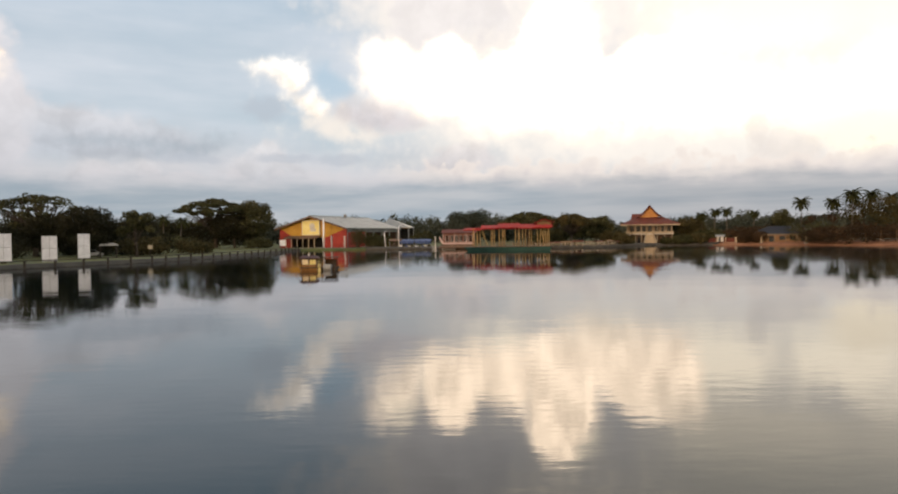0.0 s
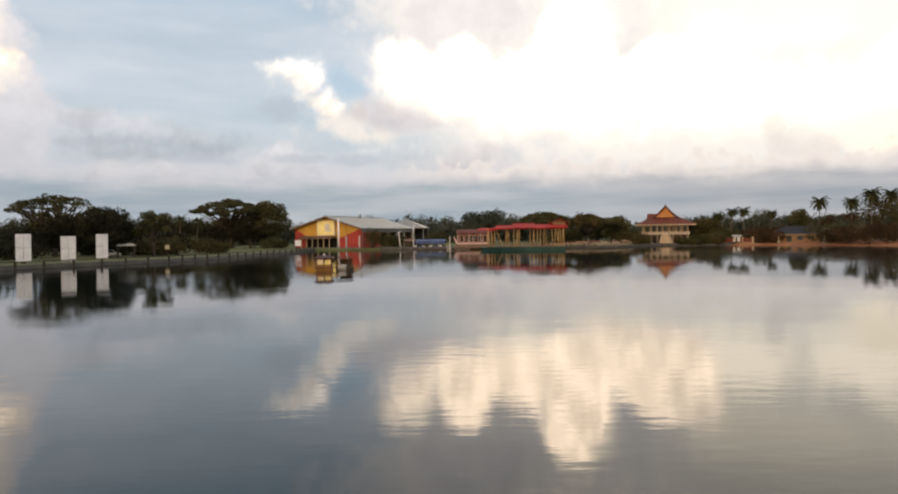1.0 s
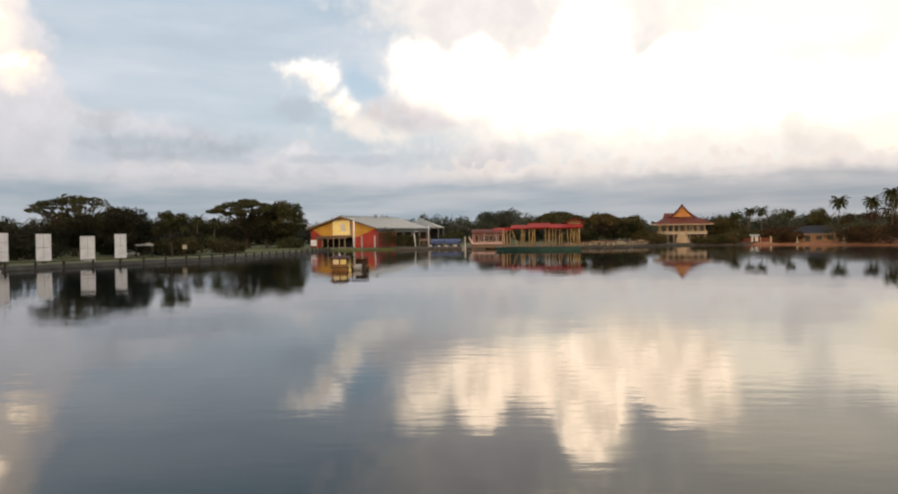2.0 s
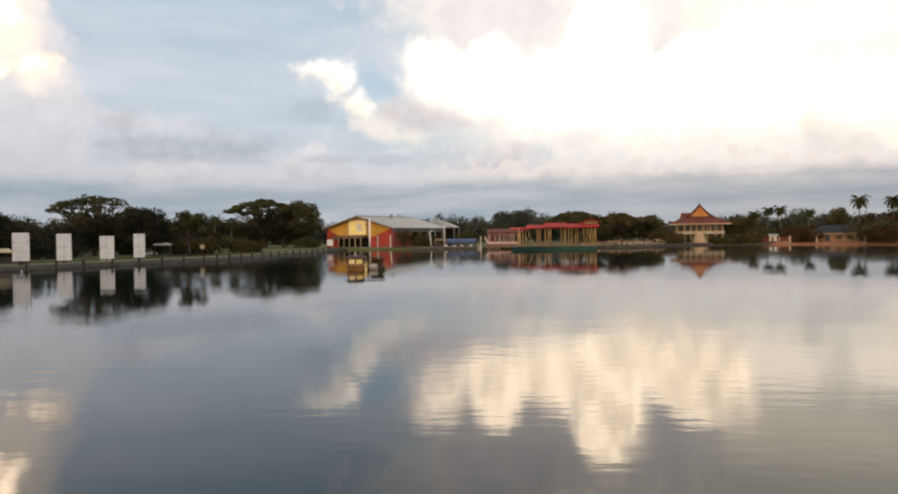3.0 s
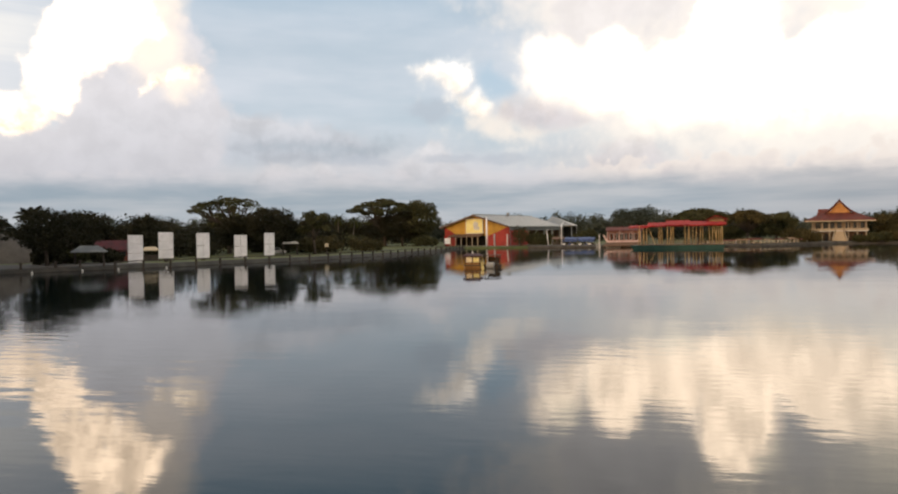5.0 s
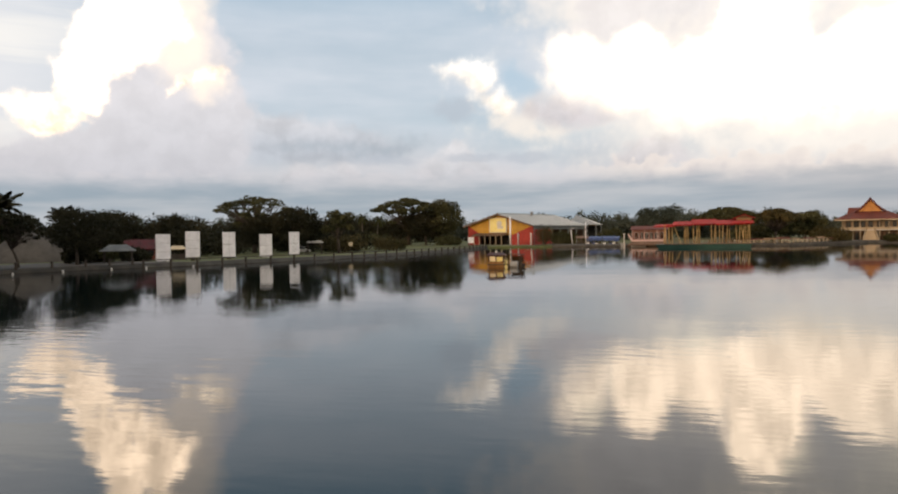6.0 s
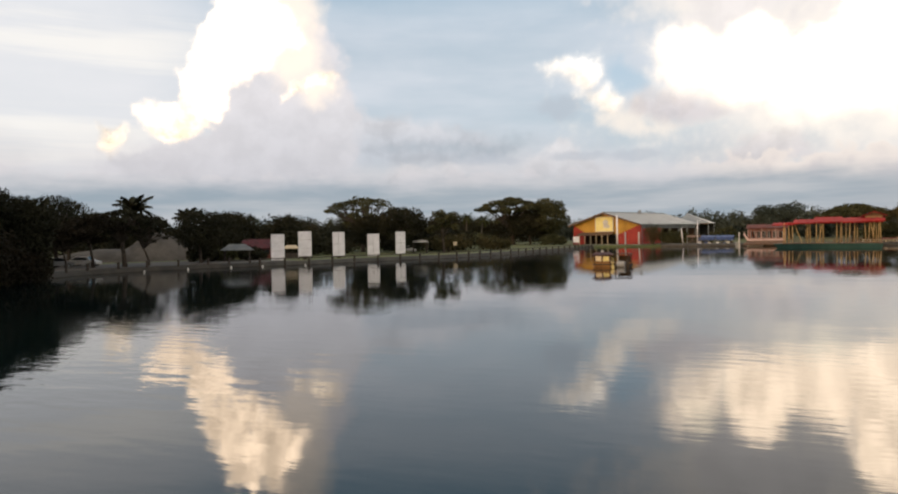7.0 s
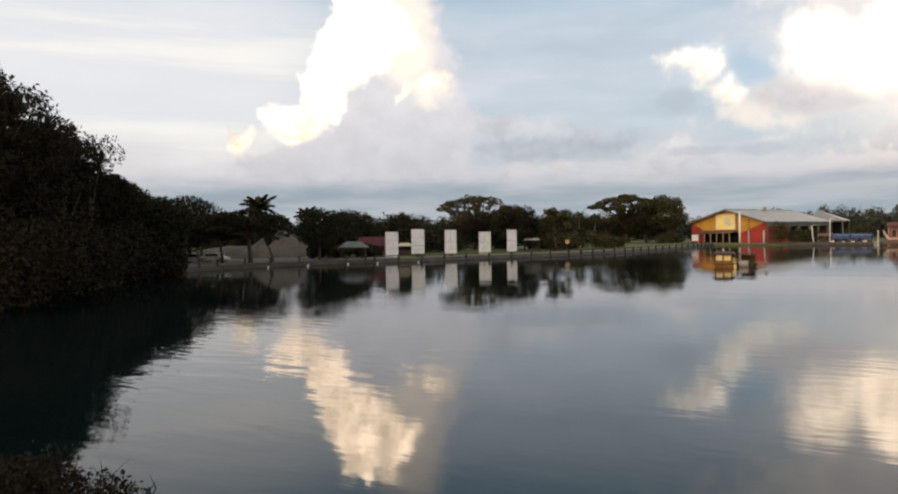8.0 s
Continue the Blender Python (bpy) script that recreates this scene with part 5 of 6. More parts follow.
def low_pavilion():
    v = thing("low_pavilion", pose(96.6, 205.9, BANK, 0, 0, -30), "low tan pavilion with a dark blue hipped roof", "pavilion")
    holes = [(-7.4, 0.2, -5.9, 2.0), (-4.6, 0.2, -3.1, 2.0), (-1.8, 0.9, -0.3, 2.0), (1.0, 0.9, 2.5, 2.0), (3.8, 0.2, 4.9, 2.1), (6.6, 0.9, 7.6, 2.0)]
    wall_with_openings(v, -8.5, 8.5, 0, 0, 2.6, holes, TAN)
    for x0, z0, x1, z1 in holes:
        win = part("window", Shape().box(x0, 0.08, z0, x0 + 0.08, 0.18, z1).box(x1 - 0.08, 0.08, z0, x1, 0.18, z1).box(x0, 0.08, z1 - 0.08, x1, 0.18, z1), DARK_WOOD, v)
        part("pane", box(x0 + 0.08, 0.12, z0, x1 - 0.08, 0.14, z1 - 0.08), GLASS_DARK, win)
    part("side_wall", box(8.25, 0.25, 0, 8.5, 7, 2.6), TAN, v)
    part("side_wall", box(-8.5, 0.25, 0, -8.25, 7, 2.6), TAN, v)
    part("back_wall", box(-8.25, 6.75, 0, 8.25, 7, 2.6), TAN, v)
    e, r = 2.6, 4.9
    A, B, C, D, P, Q = (-9.6, -1.2, e), (9.6, -1.2, e), (9.6, 8.2, e), (-9.6, 8.2, e), (-5, 3.5, r), (5, 3.5, r)
    for s in ([A, B, Q, P], [B, C, Q], [C, D, P, Q], [D, A, P]):
        part("roof_slope", Shape().slab(s, 0.15), BLUE_ROOF, v)
    part("fascia", Shape().box(-9.6, -1.26, e - 0.35, 9.6, -1.2, e - 0.02).box(9.6, -1.26, e - 0.35, 9.66, 8.2, e - 0.02), HOUSE_WALL, v, "dull eave board")
    for i in range(7):
        x = -8.9 + i * 2.95
        part("post", box(x - 0.12, -1.0, 0, x + 0.12, -0.76, e - 0.1, 0.02), HOUSE_WALL, v)
    part("dormer", Shape().slab([(4.0, 0.2, 3.5), (7.2, 0.2, 3.5), (7.2, 1.6, 4.2), (4.0, 1.6, 4.2)], 0.1), METAL_ROOF, v, "pale roof patch")
    part("floor", box(-9.6, -1.4, -0.4, 9.6, 7.4, 0.06), CONCRETE, v)
    return v


low_pavilion()


REVET = material("revetment_stone", (0.028, 0.026, 0.024), (0.064, 0.060, 0.054), 0.5, 0.85, 0.3)
DARK_STONE = material("dark_stone", (0.014, 0.013, 0.012), (0.040, 0.036, 0.032), 0.7, 0.85, 0.4)
QUAY = material("quay_stone", (0.030, 0.028, 0.026), (0.075, 0.068, 0.06), 0.7, 0.85, 0.4)


# ---- left bank: revetment, rail, bollards, promenade ----
def along(points, step):
    return dense(points, step, False)


def strip(points, rows):
    """A ribbon along a line: rows of (offset away from the lake, height)."""
    v, f = [], []
    line = along(points, 2.0)
    for p in line:
        d = (p - CENTRE).normalized()
        v += [(p.x + d.x * o, p.y + d.y * o, z) for o, z in rows]
    k = len(rows)
    for i in range(len(line) - 1):
        f += [(i * k + j, (i + 1) * k + j, (i + 1) * k + j + 1, i * k + j + 1) for j in range(k - 1)]
    return Shape().add(v, f)


WEST = [(-74, 54), (-77.5, 66), (-76.4, 74.6), (-72.9, 82.6), (-68.8, 88.4), (-64.1, 94.5), (-60.8, 102.7), (-56.3, 110.5), (-50.5, 122), (-46, 140), (-44, 160), (-42, 180), (-42, 203)]
lone("revetment", strip(WEST[4:], ((-0.25, -1.0), (-0.15, 0.12), (0.55, 0.58), (0.8, 0.68), (1.2, 0.68), (1.25, 0.3))), REVET, "sloping grey concrete revetment at the waterline", "revetment", kind="structure")
lone("promenade_wall", strip(WEST[:5], ((-0.25, -1.0), (-0.15, 0.10), (0.3, 0.45), (0.8, 0.62), (1.55, 0.64), (1.55, 0.2))), DARK_STONE, "dark stone edge wall of the promenade", "wall", kind="structure")
lone("pavement", strip(WEST[:6], ((1.6, 0.2), (1.6, 0.66), (9.0, 0.72), (18.0, 0.78), (18.0, 0.2))), PAVING, "pale grey paved promenade along the bank", "pavement", kind="structure")
lone("trim", strip([(-24, 206.5), (-4, 200), (8, 197), (36, 193), (59, 213), (80, 213)], ((-0.2, -1.0), (-0.15, 0.35), (0.2, 0.62), (1.0, 0.80), (2.2, 0.9), (2.2, 0.4))), QUAY, "low dark stone quay edge", "quay edge", kind="structure")
lone("earth_bank", strip([(78, 213.4), (97, 200), (105, 189), (111, 179), (120, 150)], ((-0.5, -1.0), (-0.3, 0.15), (1.2, 0.55), (3.0, 0.95), (9.0, 1.25), (14.0, 1.4), (14.0, 0.3))), EARTH, "bare reddish earth along the water", "earth bank", kind="structure")

# bollards on the promenade edge
stone = Shape().tube([(0, 0, -0.6), (0, 0, 0.75), (0, 0, 0.82), (0, 0, 0.95), (0, 0, 1.02)], [0.17, 0.15, 0.21, 0.21, 0.10], 10).mesh("bollard", DARK_WOOD)
for p in along([(-74, 54), (-77.5, 66), (-76.4, 74.6), (-72.9, 82.6), (-69.4, 87.6)], 3.7):
    d = (p - CENTRE).normalized() * 0.5
    lone("bollard", stone, DARK_WOOD, "squat dark bollard on the promenade edge", "bollard", pose(p.x + d.x, p.y + d.y, 0.45), "promenade bollards")

# timber rail on posts standing in the water's edge
rail = thing("lakeside_rail", pose(0, 0, 0), "dark timber rail on posts along the lawn", "railing")
line = along([(-68.8, 88.4), (-64.1, 94.5), (-60.8, 102.7), (-56.3, 110.5), (-50.5, 122), (-46, 140), (-44, 160), (-42, 180), (-42, 200)], 4.0)
post = Shape().box(-0.15, -0.15, -1.4, 0.13, 0.13, 1.22, 0.03).mesh("post", DARK_WOOD)
for i, p in enumerate(line):
    d = (p - CENTRE).normalized() * -0.1
    part("post", post, DARK_WOOD, rail, "", pose(p.x + d.x, p.y + d.y, 0, 0, 0, 15 * math.sin(i)))
    if i:
        q = line[i - 1]
        for z, r in ((1.16, 0.08),):
            part("bar", Shape().tube([(q.x + d.x, q.y + d.y, z), ((p.x + q.x) / 2 + d.x, (p.y + q.y) / 2 + d.y, z - 0.03), (p.x + d.x, p.y + d.y, z)], r, 6), DARK_WOOD, rail)


# ---- five tall white panels on stands ----
def display_panel(x, y, z0, z1, w, turn, tilt, seams, label):
    s = thing("display_panel", pose(x, y, 0, 0, 0, turn), label, "panel", "white panels on the bank")
    h = z1 - z0
    rows = 3 if seams else 2
    for i in range(rows):
        a, b = z0 + h * i / rows + 0.015, z0 + h * (i + 1) / rows - 0.015
        if seams:
            part("sheet", box(-w / 2, -0.05 + 0.008 * (i % 2), a, w / 2, 0.0, b, 0.01), PANEL, s, "", pose(0, 0, 0, tilt, 0, 0))
        else:
            for x0, x1 in ((-w / 2, -0.015), (0.015, w / 2)):
                part("sheet", box(x0, -0.05 + 0.008 * (i % 2), a, x1, 0.0, b, 0.01), PANEL, s, "", pose(0, 0, 0, tilt, 0, 0))
    frame_ = Shape()
    for px in (-w / 2 + 0.05, w / 2 - 0.15):
        frame_.box(px, 0.0, 0.4, px + 0.1, 0.1, z1)
    for z in (z0 + 0.1, (z0 + z1) / 2, z1 - 0.2):
        frame_.box(-w / 2, 0.02, z, w / 2, 0.12, z + 0.08)
    part("frame", frame_, DARK_WOOD, s, "", pose(0, 0, 0, tilt, 0, 0))
    part("stay", Shape().tube([(-w / 2 + 0.1, 0.1, z1 * 0.6), (-w / 2 + 0.1, 1.5, 0.8)], 0.05, 6).tube([(w / 2 - 0.1, 0.1, z1 * 0.6), (w / 2 - 0.1, 1.5, 0.8)], 0.05, 6), DARK_WOOD, s)
    part("foot", box(-0.35, -0.3, 0.3, 0.35, 0.35, z0 + 0.02, 0.06), DARK_WOOD, s, "dark foot block")
    return s


display_panel(-70.2, 94.9, 0.75, 4.9, 2.1, 38, 0.6, True, "tall white panel with faint horizontal seams")
display_panel(-69.0, 100.7, 1.16, 5.3, 2.2, 30, -0.8, True, "tall white panel with faint seams, slightly tilted")
display_panel(-67.0, 108.0, 0.95, 5.15, 2.08, 36, 0.0, False, "tall white panel with a central batten")
display_panel(-64.2, 115.4, 0.68, 4.75, 2.18, 28, 1.2, False, "tall white panel on a dark foot")
display_panel(-63.5, 124.9, 0.75, 5.1, 1.95, 40, 0.3, False, "narrow tall white panel with a central batten")


# ---- buildings and vehicles on the left bank ----
# grey roofing, toned down for the tree shade it stands in
SHED_ROOF = material("shed_roof", (0.09, 0.095, 0.10), (0.16, 0.165, 0.17), 0.6, 0.7, 0.1)
shed = thing("park_shelter", stand(-76.3, 92.5, 38, 0.66), "small park shelter with a pale grey roof", "shelter")
for x in (-1.9, 1.9):
    for y in (-1.5, 1.5):
        part("post", box(x - 0.09, y - 0.09, 0, x + 0.09, y + 0.09, 1.9), DARK_WOOD, shed)
part("roof", Shape().slab([(-2.5, -2.1, 1.85), (2.5, -2.1, 1.85), (1.2, 0, 2.75), (-1.2, 0, 2.75)], 0.1).slab([(2.5, 2.1, 1.85), (-2.5, 2.1, 1.85), (-1.2, 0, 2.75), (1.2, 0, 2.75)], 0.1).slab([(2.5, -2.1, 1.85), (2.5, 2.1, 1.85), (1.2, 0, 2.75)], 0.1).slab([(-2.5, 2.1, 1.85), (-2.5, -2.1, 1.85), (-1.2, 0, 2.75)], 0.1), SHED_ROOF, shed)
part("bench", Shape().box(-1.6, 0.9, 0.4, 1.6, 1.3, 0.48).box(-1.5, 1.0, 0, -1.4, 1.2, 0.4).box(1.4, 1.0, 0, 1.5, 1.2, 0.4), DARK_WOOD, shed)

# red sheet roof with the park's tree shade in its maroon
LODGE_ROOF = material("lodge_roof", (0.042, 0.008, 0.012), (0.080, 0.015, 0.021), 0.8, 0.8, 0.2, spread=0.12)
lodge = thing("red_lodge", stand(-83.2, 106.4, 38), "dark red lodge with a red sheet roof", "lodge")
lodge.scale = (0.75, 0.75, 0.9)
part("wall", box(-3.6, -2.0, -0.2, 3.6, 3.0, 2.3), BRICK_RED, lodge)
part("door", box(-0.5, -2.06, 0, 0.5, -2.0, 2.0), DARK, lodge, "dark doorway")
part("window", box(1.6, -2.06, 0.9, 2.8, -2.0, 1.8), GLASS_DARK, lodge)
roof_panels(lodge, "roof_sheet", (-4.4, -2.8, 2.1), (4.4, -2.8, 2.1), (3.4, 0.5, 3.9), (-3.4, 0.5, 3.9), 8, 0.1, LODGE_ROOF)
roof_panels(lodge, "roof_sheet", (4.4, 3.8, 2.1), (-4.4, 3.8, 2.1), (-3.4, 0.5, 3.9), (3.4, 0.5, 3.9), 8, 0.1, LODGE_ROOF)

tent = thing("yellow_stall", stand(-77.4, 108.6, 38), "small yellow-canopied stall behind the panels", "stall")
part("canopy", Shape().slab([(-1.5, -1.3, 1.75), (1.5, -1.3, 1.75), (0.8, 0, 2.35), (-0.8, 0, 2.35)], 0.06).slab([(1.5, 1.3, 1.75), (-1.5, 1.3, 1.75), (-0.8, 0, 2.35), (0.8, 0, 2.35)], 0.06), CREAM, tent)
part("counter", box(-1.2, -0.9, 0, 1.2, -0.4, 0.95, 0.03), DARK_WOOD, tent)
for x in (-1.35, 1.35):
    for y in (-1.15, 1.15):
        part("post", box(x - 0.04, y - 0.04, 0, x + 0.04, y + 0.04, 1.75), WHITE, tent)


def parked_car(x, y, turn, mat, label):
    c = thing("car", stand(x, y, turn, 0.6), label, "car", "parked cars")
    side = [(-2.1, 0.35), (2.1, 0.35), (2.15, 0.75), (1.25, 0.95), (0.65, 1.42), (-1.0, 1.45), (-1.75, 1.0), (-2.12, 0.9)]
    k = len(side)
    v = [(px, -0.84 if pz < 1.2 else -0.68, pz) for px, pz in side] + [(px, 0.84 if pz < 1.2 else 0.68, pz) for px, pz in side]
    part("body", Shape().add(v, [tuple(range(k)), tuple(range(2 * k - 1, k - 1, -1))] + [(i, i + k, (i + 1) % k + k, (i + 1) % k) for i in range(k)]), mat, c)
    for s in (-1, 1):
        part("window", Shape().add([(1.05, s * 0.845, 0.97), (0.6, s * 0.72, 1.36), (-0.95, s * 0.72, 1.39), (-1.5, s * 0.845, 1.0)], [(0, 1, 2, 3)]), GLASS_DARK, c)
        for px in (-1.3, 1.35):
            wheel = part("wheel", Shape().tube([(px, s * 0.66, 0.32), (px, s * 0.88, 0.32)], 0.32, 16), RUBBER, c)
            part("rim", Shape().tube([(px, s * 0.87, 0.32), (px, s * 0.90, 0.32)], 0.19, 12), METAL_ROOF, wheel)
    part("windscreen", Shape().add([(1.24, -0.72, 0.965), (1.24, 0.72, 0.965), (0.68, 0.6, 1.41), (0.68, -0.6, 1.41)], [(0, 1, 2, 3)]), GLASS_DARK, c)
    return c


parked_car(-88.9, 74.6, 20, WHITE, "white saloon car parked under the trees")
parked_car(-89.6, 70.6, 60, DULL_ROOF, "grey car parked beside the bank's dark trees")
parked_car(-70.0, 140.5, 30, WHITE, "white car parked beyond the lawn")
parked_car(-86.0, 138.0, 20, WHITE, "white car parked beyond the lawn")

rng = np.random.default_rng(12)
v, f, across, deep = [], [], 64, 28
for j in range(deep + 1):
    for i in range(across + 1):
        px, py = -15 + 30 * i / across, -5.5 + 11 * j / deep
        wobble = 0.25 * math.sin(px * 0.9 + py * 0.5) + 0.18 * math.sin(px * 2.1 - py * 1.3)
        tall = 5.2 * max(0.0, 1 - math.hypot((px - 4.0) / 8.6, py / 5.2) ** 1.4)
        long = 2.4 * max(0.0, 1 - ((px + 3.5) / 10.5) ** 2 - (py / 4.2) ** 2) ** 0.6
        top_z = max(tall, long)
        v.append((px, py, top_z * (1 + 0.12 * wobble) + rng.normal(0, 0.03) * (top_z > 0) - 0.12))
for j in range(deep):
    f += [(j * (across + 1) + i, j * (across + 1) + i + 1, (j + 1) * (across + 1) + i + 1, (j + 1) * (across + 1) + i) for i in range(across)]
lone("sand_mound", Shape().add(v, f), SAND, "large uneven heap of grey sand behind the park trees", "mound", stand(-98.2, 92.6, 47), smooth=True)


awn = thing("garden_canopy", stand(-64.3, 135.5, 30), "small white-roofed canopy on dark posts", "canopy")
part("roof", Shape().slab([(-1.7, -1.2, 2.35), (1.7, -1.2, 2.35), (1.2, 0, 2.75), (-1.2, 0, 2.75)], 0.08).slab([(1.7, 1.2, 2.35), (-1.7, 1.2, 2.35), (-1.2, 0, 2.75), (1.2, 0, 2.75)], 0.08), WHITE, awn)
for x in (-1.4, 1.4):
    for y in (-0.9, 0.9):
        part("post", box(x - 0.07, y - 0.07, -0.1, x + 0.07, y + 0.07, 2.35), DARK_WOOD, awn)
for x, y in ((-57.0, 137.0),):
    board = thing("notice_board", stand(x, y, 30), "small pale notice board on a post", "notice board")
    part("post", box(-0.06, -0.06, -0.2, 0.06, 0.06, 1.6), DARK_WOOD, board)
    part("face", box(-0.4, -0.1, 1.5, 0.4, -0.04, 2.3, 0.02), CREAM, board)


sign_board = thing("sign_board", stand(-47.6, 205.5, -12), "white sign board on two short posts by the hall", "sign board")
part("face", box(-0.9, -0.06, 0.9, 0.9, 0.0, 2.6, 0.02), PANEL, sign_board)
for x in (-0.7, 0.6):
    part("post", box(x, 0.0, -0.2, x + 0.1, 0.1, 2.5), DARK_WOOD, sign_board)


# ---- moored covered boats ----
BOAT_RED = material("boat_red", (0.035, 0.010, 0.008), (0.07, 0.02, 0.014), 2.0, 0.5, 0.1)
# bright cream that stands in for sunlight on the boat's windows
WINDOW_GLINT = material("window_glint", (0.78, 0.66, 0.42), (0.88, 0.78, 0.55), 2.0, 0.7, 0.1)
BOAT_GOLD = material("boat_gold", (0.16, 0.075, 0.02), (0.26, 0.13, 0.035), 2.0, 0.45, 0.1)


def canopy_boat(x, y, turn, lit, label):
    b = thing("covered_boat", pose(x, y, 0, 0, 0, turn) @ Matrix.Diagonal((0.95, 1.0, 1.2, 1)), label, "boat", "moored covered boats")
    hull = Shape()
    low = [(-0.95, -0.55), (0.95, -0.55), (1.1, 0), (0.95, 0.55), (-0.95, 0.55), (-1.1, 0)]
    hull.add([(px * 0.92, py * 0.9, -0.2) for px, py in low] + [(px * 1.1, py * 1.1, 0.30) for px, py in low], [(5, 4, 3, 2, 1, 0), (6, 7, 8, 9, 10, 11)] + [(i, (i + 1) % 6, (i + 1) % 6 + 6, i + 6) for i in range(6)])
    part("hull", hull, BOAT_GOLD if lit else DARK_WOOD, b, "golden-brown hull" if lit else "grey hull")
    part("gunwale", Shape().tube([(px * 1.12, py * 1.12, 0.31) for px, py in low + low[:1]], 0.05, 6), DARK_WOOD, b)
    part("seat", box(-0.7, 0.05, 0.28, 0.7, 0.4, 0.46, 0.04), TAN if lit else DARK_WOOD, b)
    part("backrest", box(-0.7, 0.36, 0.46, 0.7, 0.42, 0.72, 0.03), BILL if lit else DARK_WOOD, b)
    for px in (-0.92, 0.92):
        for py in (-0.48, 0.48):
            part("post", Shape().tube([(px, py, 0.28), (px * 0.97, py, 1.35)], 0.045, 6), DARK_WOOD, b)
    if lit:
        part("side_panel", box(-0.9, -0.56, 0.30, 0.9, -0.5, 0.62), BOAT_GOLD, b, "golden-brown side panel")
        # two pale panels added as the windows' sun glints
        part("glint_panel", box(-0.84, -0.52, 0.66, -0.10, -0.48, 1.14), WINDOW_GLINT, b, "cream panel for the sun's glint in a window")
        part("glint_panel", box(0.10, -0.52, 0.66, 0.84, -0.48, 1.10), BILL, b, "pale yellow panel for a dimmer window glint")
        roof = Shape().slab([(-1.3, -0.85, 1.3), (1.3, -0.85, 1.3), (0.8, 0, 1.55), (-0.8, 0, 1.55)], 0.1).slab([(1.3, 0.85, 1.3), (-1.3, 0.85, 1.3), (-0.8, 0, 1.55), (0.8, 0, 1.55)], 0.1)
        roof.slab([(1.3, -0.85, 1.3), (1.3, 0.85, 1.3), (0.8, 0, 1.55)], 0.1).slab([(-1.3, 0.85, 1.3), (-1.3, -0.85, 1.3), (-0.8, 0, 1.55)], 0.1)
        part("canopy", roof, BOAT_RED, b, "dark brown canopy")
        for px in (-0.98, -0.06, 0.86):
            part("mullion", box(px, -0.56, 0.4, px + 0.12, -0.47, 1.3), BOAT_RED, b)
        part("lamp", Shape().tube([(0, 0, 1.5), (0, 0, 1.6), (0, 0, 1.75)], [0.12, 0.16, 0.05], 8), WHITE, b)
    else:
        part("canopy", box(-1.05, -0.6, 1.3, 1.05, 0.6, 1.38, 0.03), DARK_WOOD, b, "flat dark canopy")
        part("paddle_box", Shape().tube([(-0.5, -0.7, 0.3), (0.5, -0.7, 0.3)], 0.32, 12), DULL_ROOF, b)
        part("steering", Shape().tube([(0.5, -0.2, 0.4), (0.5, -0.1, 1.0)], 0.04, 6), DARK_WOOD, b)
        part("side_net", box(-0.8, 0.44, 0.45, 0.8, 0.48, 1.15), LEAF_BROWN, b, "dark olive side cloth")
    return b


canopy_boat(-17.1, 87.6, 8, True, "small brown boat with a dark canopy, moored")
canopy_boat(-14.7, 88.2, -12, False, "small grey boat with a flat canopy, moored")
for x, y in ((-73.5, 78.6), (-70.6, 84.2), (-67.6, 87.6), (-74.8, 72.0), (-63.0, 92.0)):
    lone("float", Shape().tube([(0, 0, -0.1), (0, 0, 0.05), (0, 0, 0.2), (0, 0, 0.26)], [0.08, 0.13, 0.11, 0.04], 8), WHITE, "small white float near the bank", "float", pose(x, y, 0), "white floats")

# ---- clutter on the far quay ----
def stall(x, y, turn, w, mat, label):
    s = thing("market_stall", stand(x, y, turn), label, "stall", "stalls on the quay")
    part("canopy", Shape().slab([(-w / 2, -1.4, 1.9), (w / 2, -1.4, 1.9), (w / 2, 0, 2.5), (-w / 2, 0, 2.5)], 0.06).slab([(-w / 2, 0, 2.5), (w / 2, 0, 2.5), (w / 2, 1.4, 1.9), (-w / 2, 1.4, 1.9)], 0.06), mat, s)
    part("counter", box(-w / 2 + 0.2, -1.1, 0, w / 2 - 0.2, -0.5, 0.95, 0.03), DARK_WOOD, s)
    for px in (-w / 2 + 0.1, w / 2 - 0.1):
        for py in (-1.25, 1.25):
            part("post", box(px - 0.04, py - 0.04, 0, px + 0.04, py + 0.04, 1.95), DULL_ROOF, s)
    return s


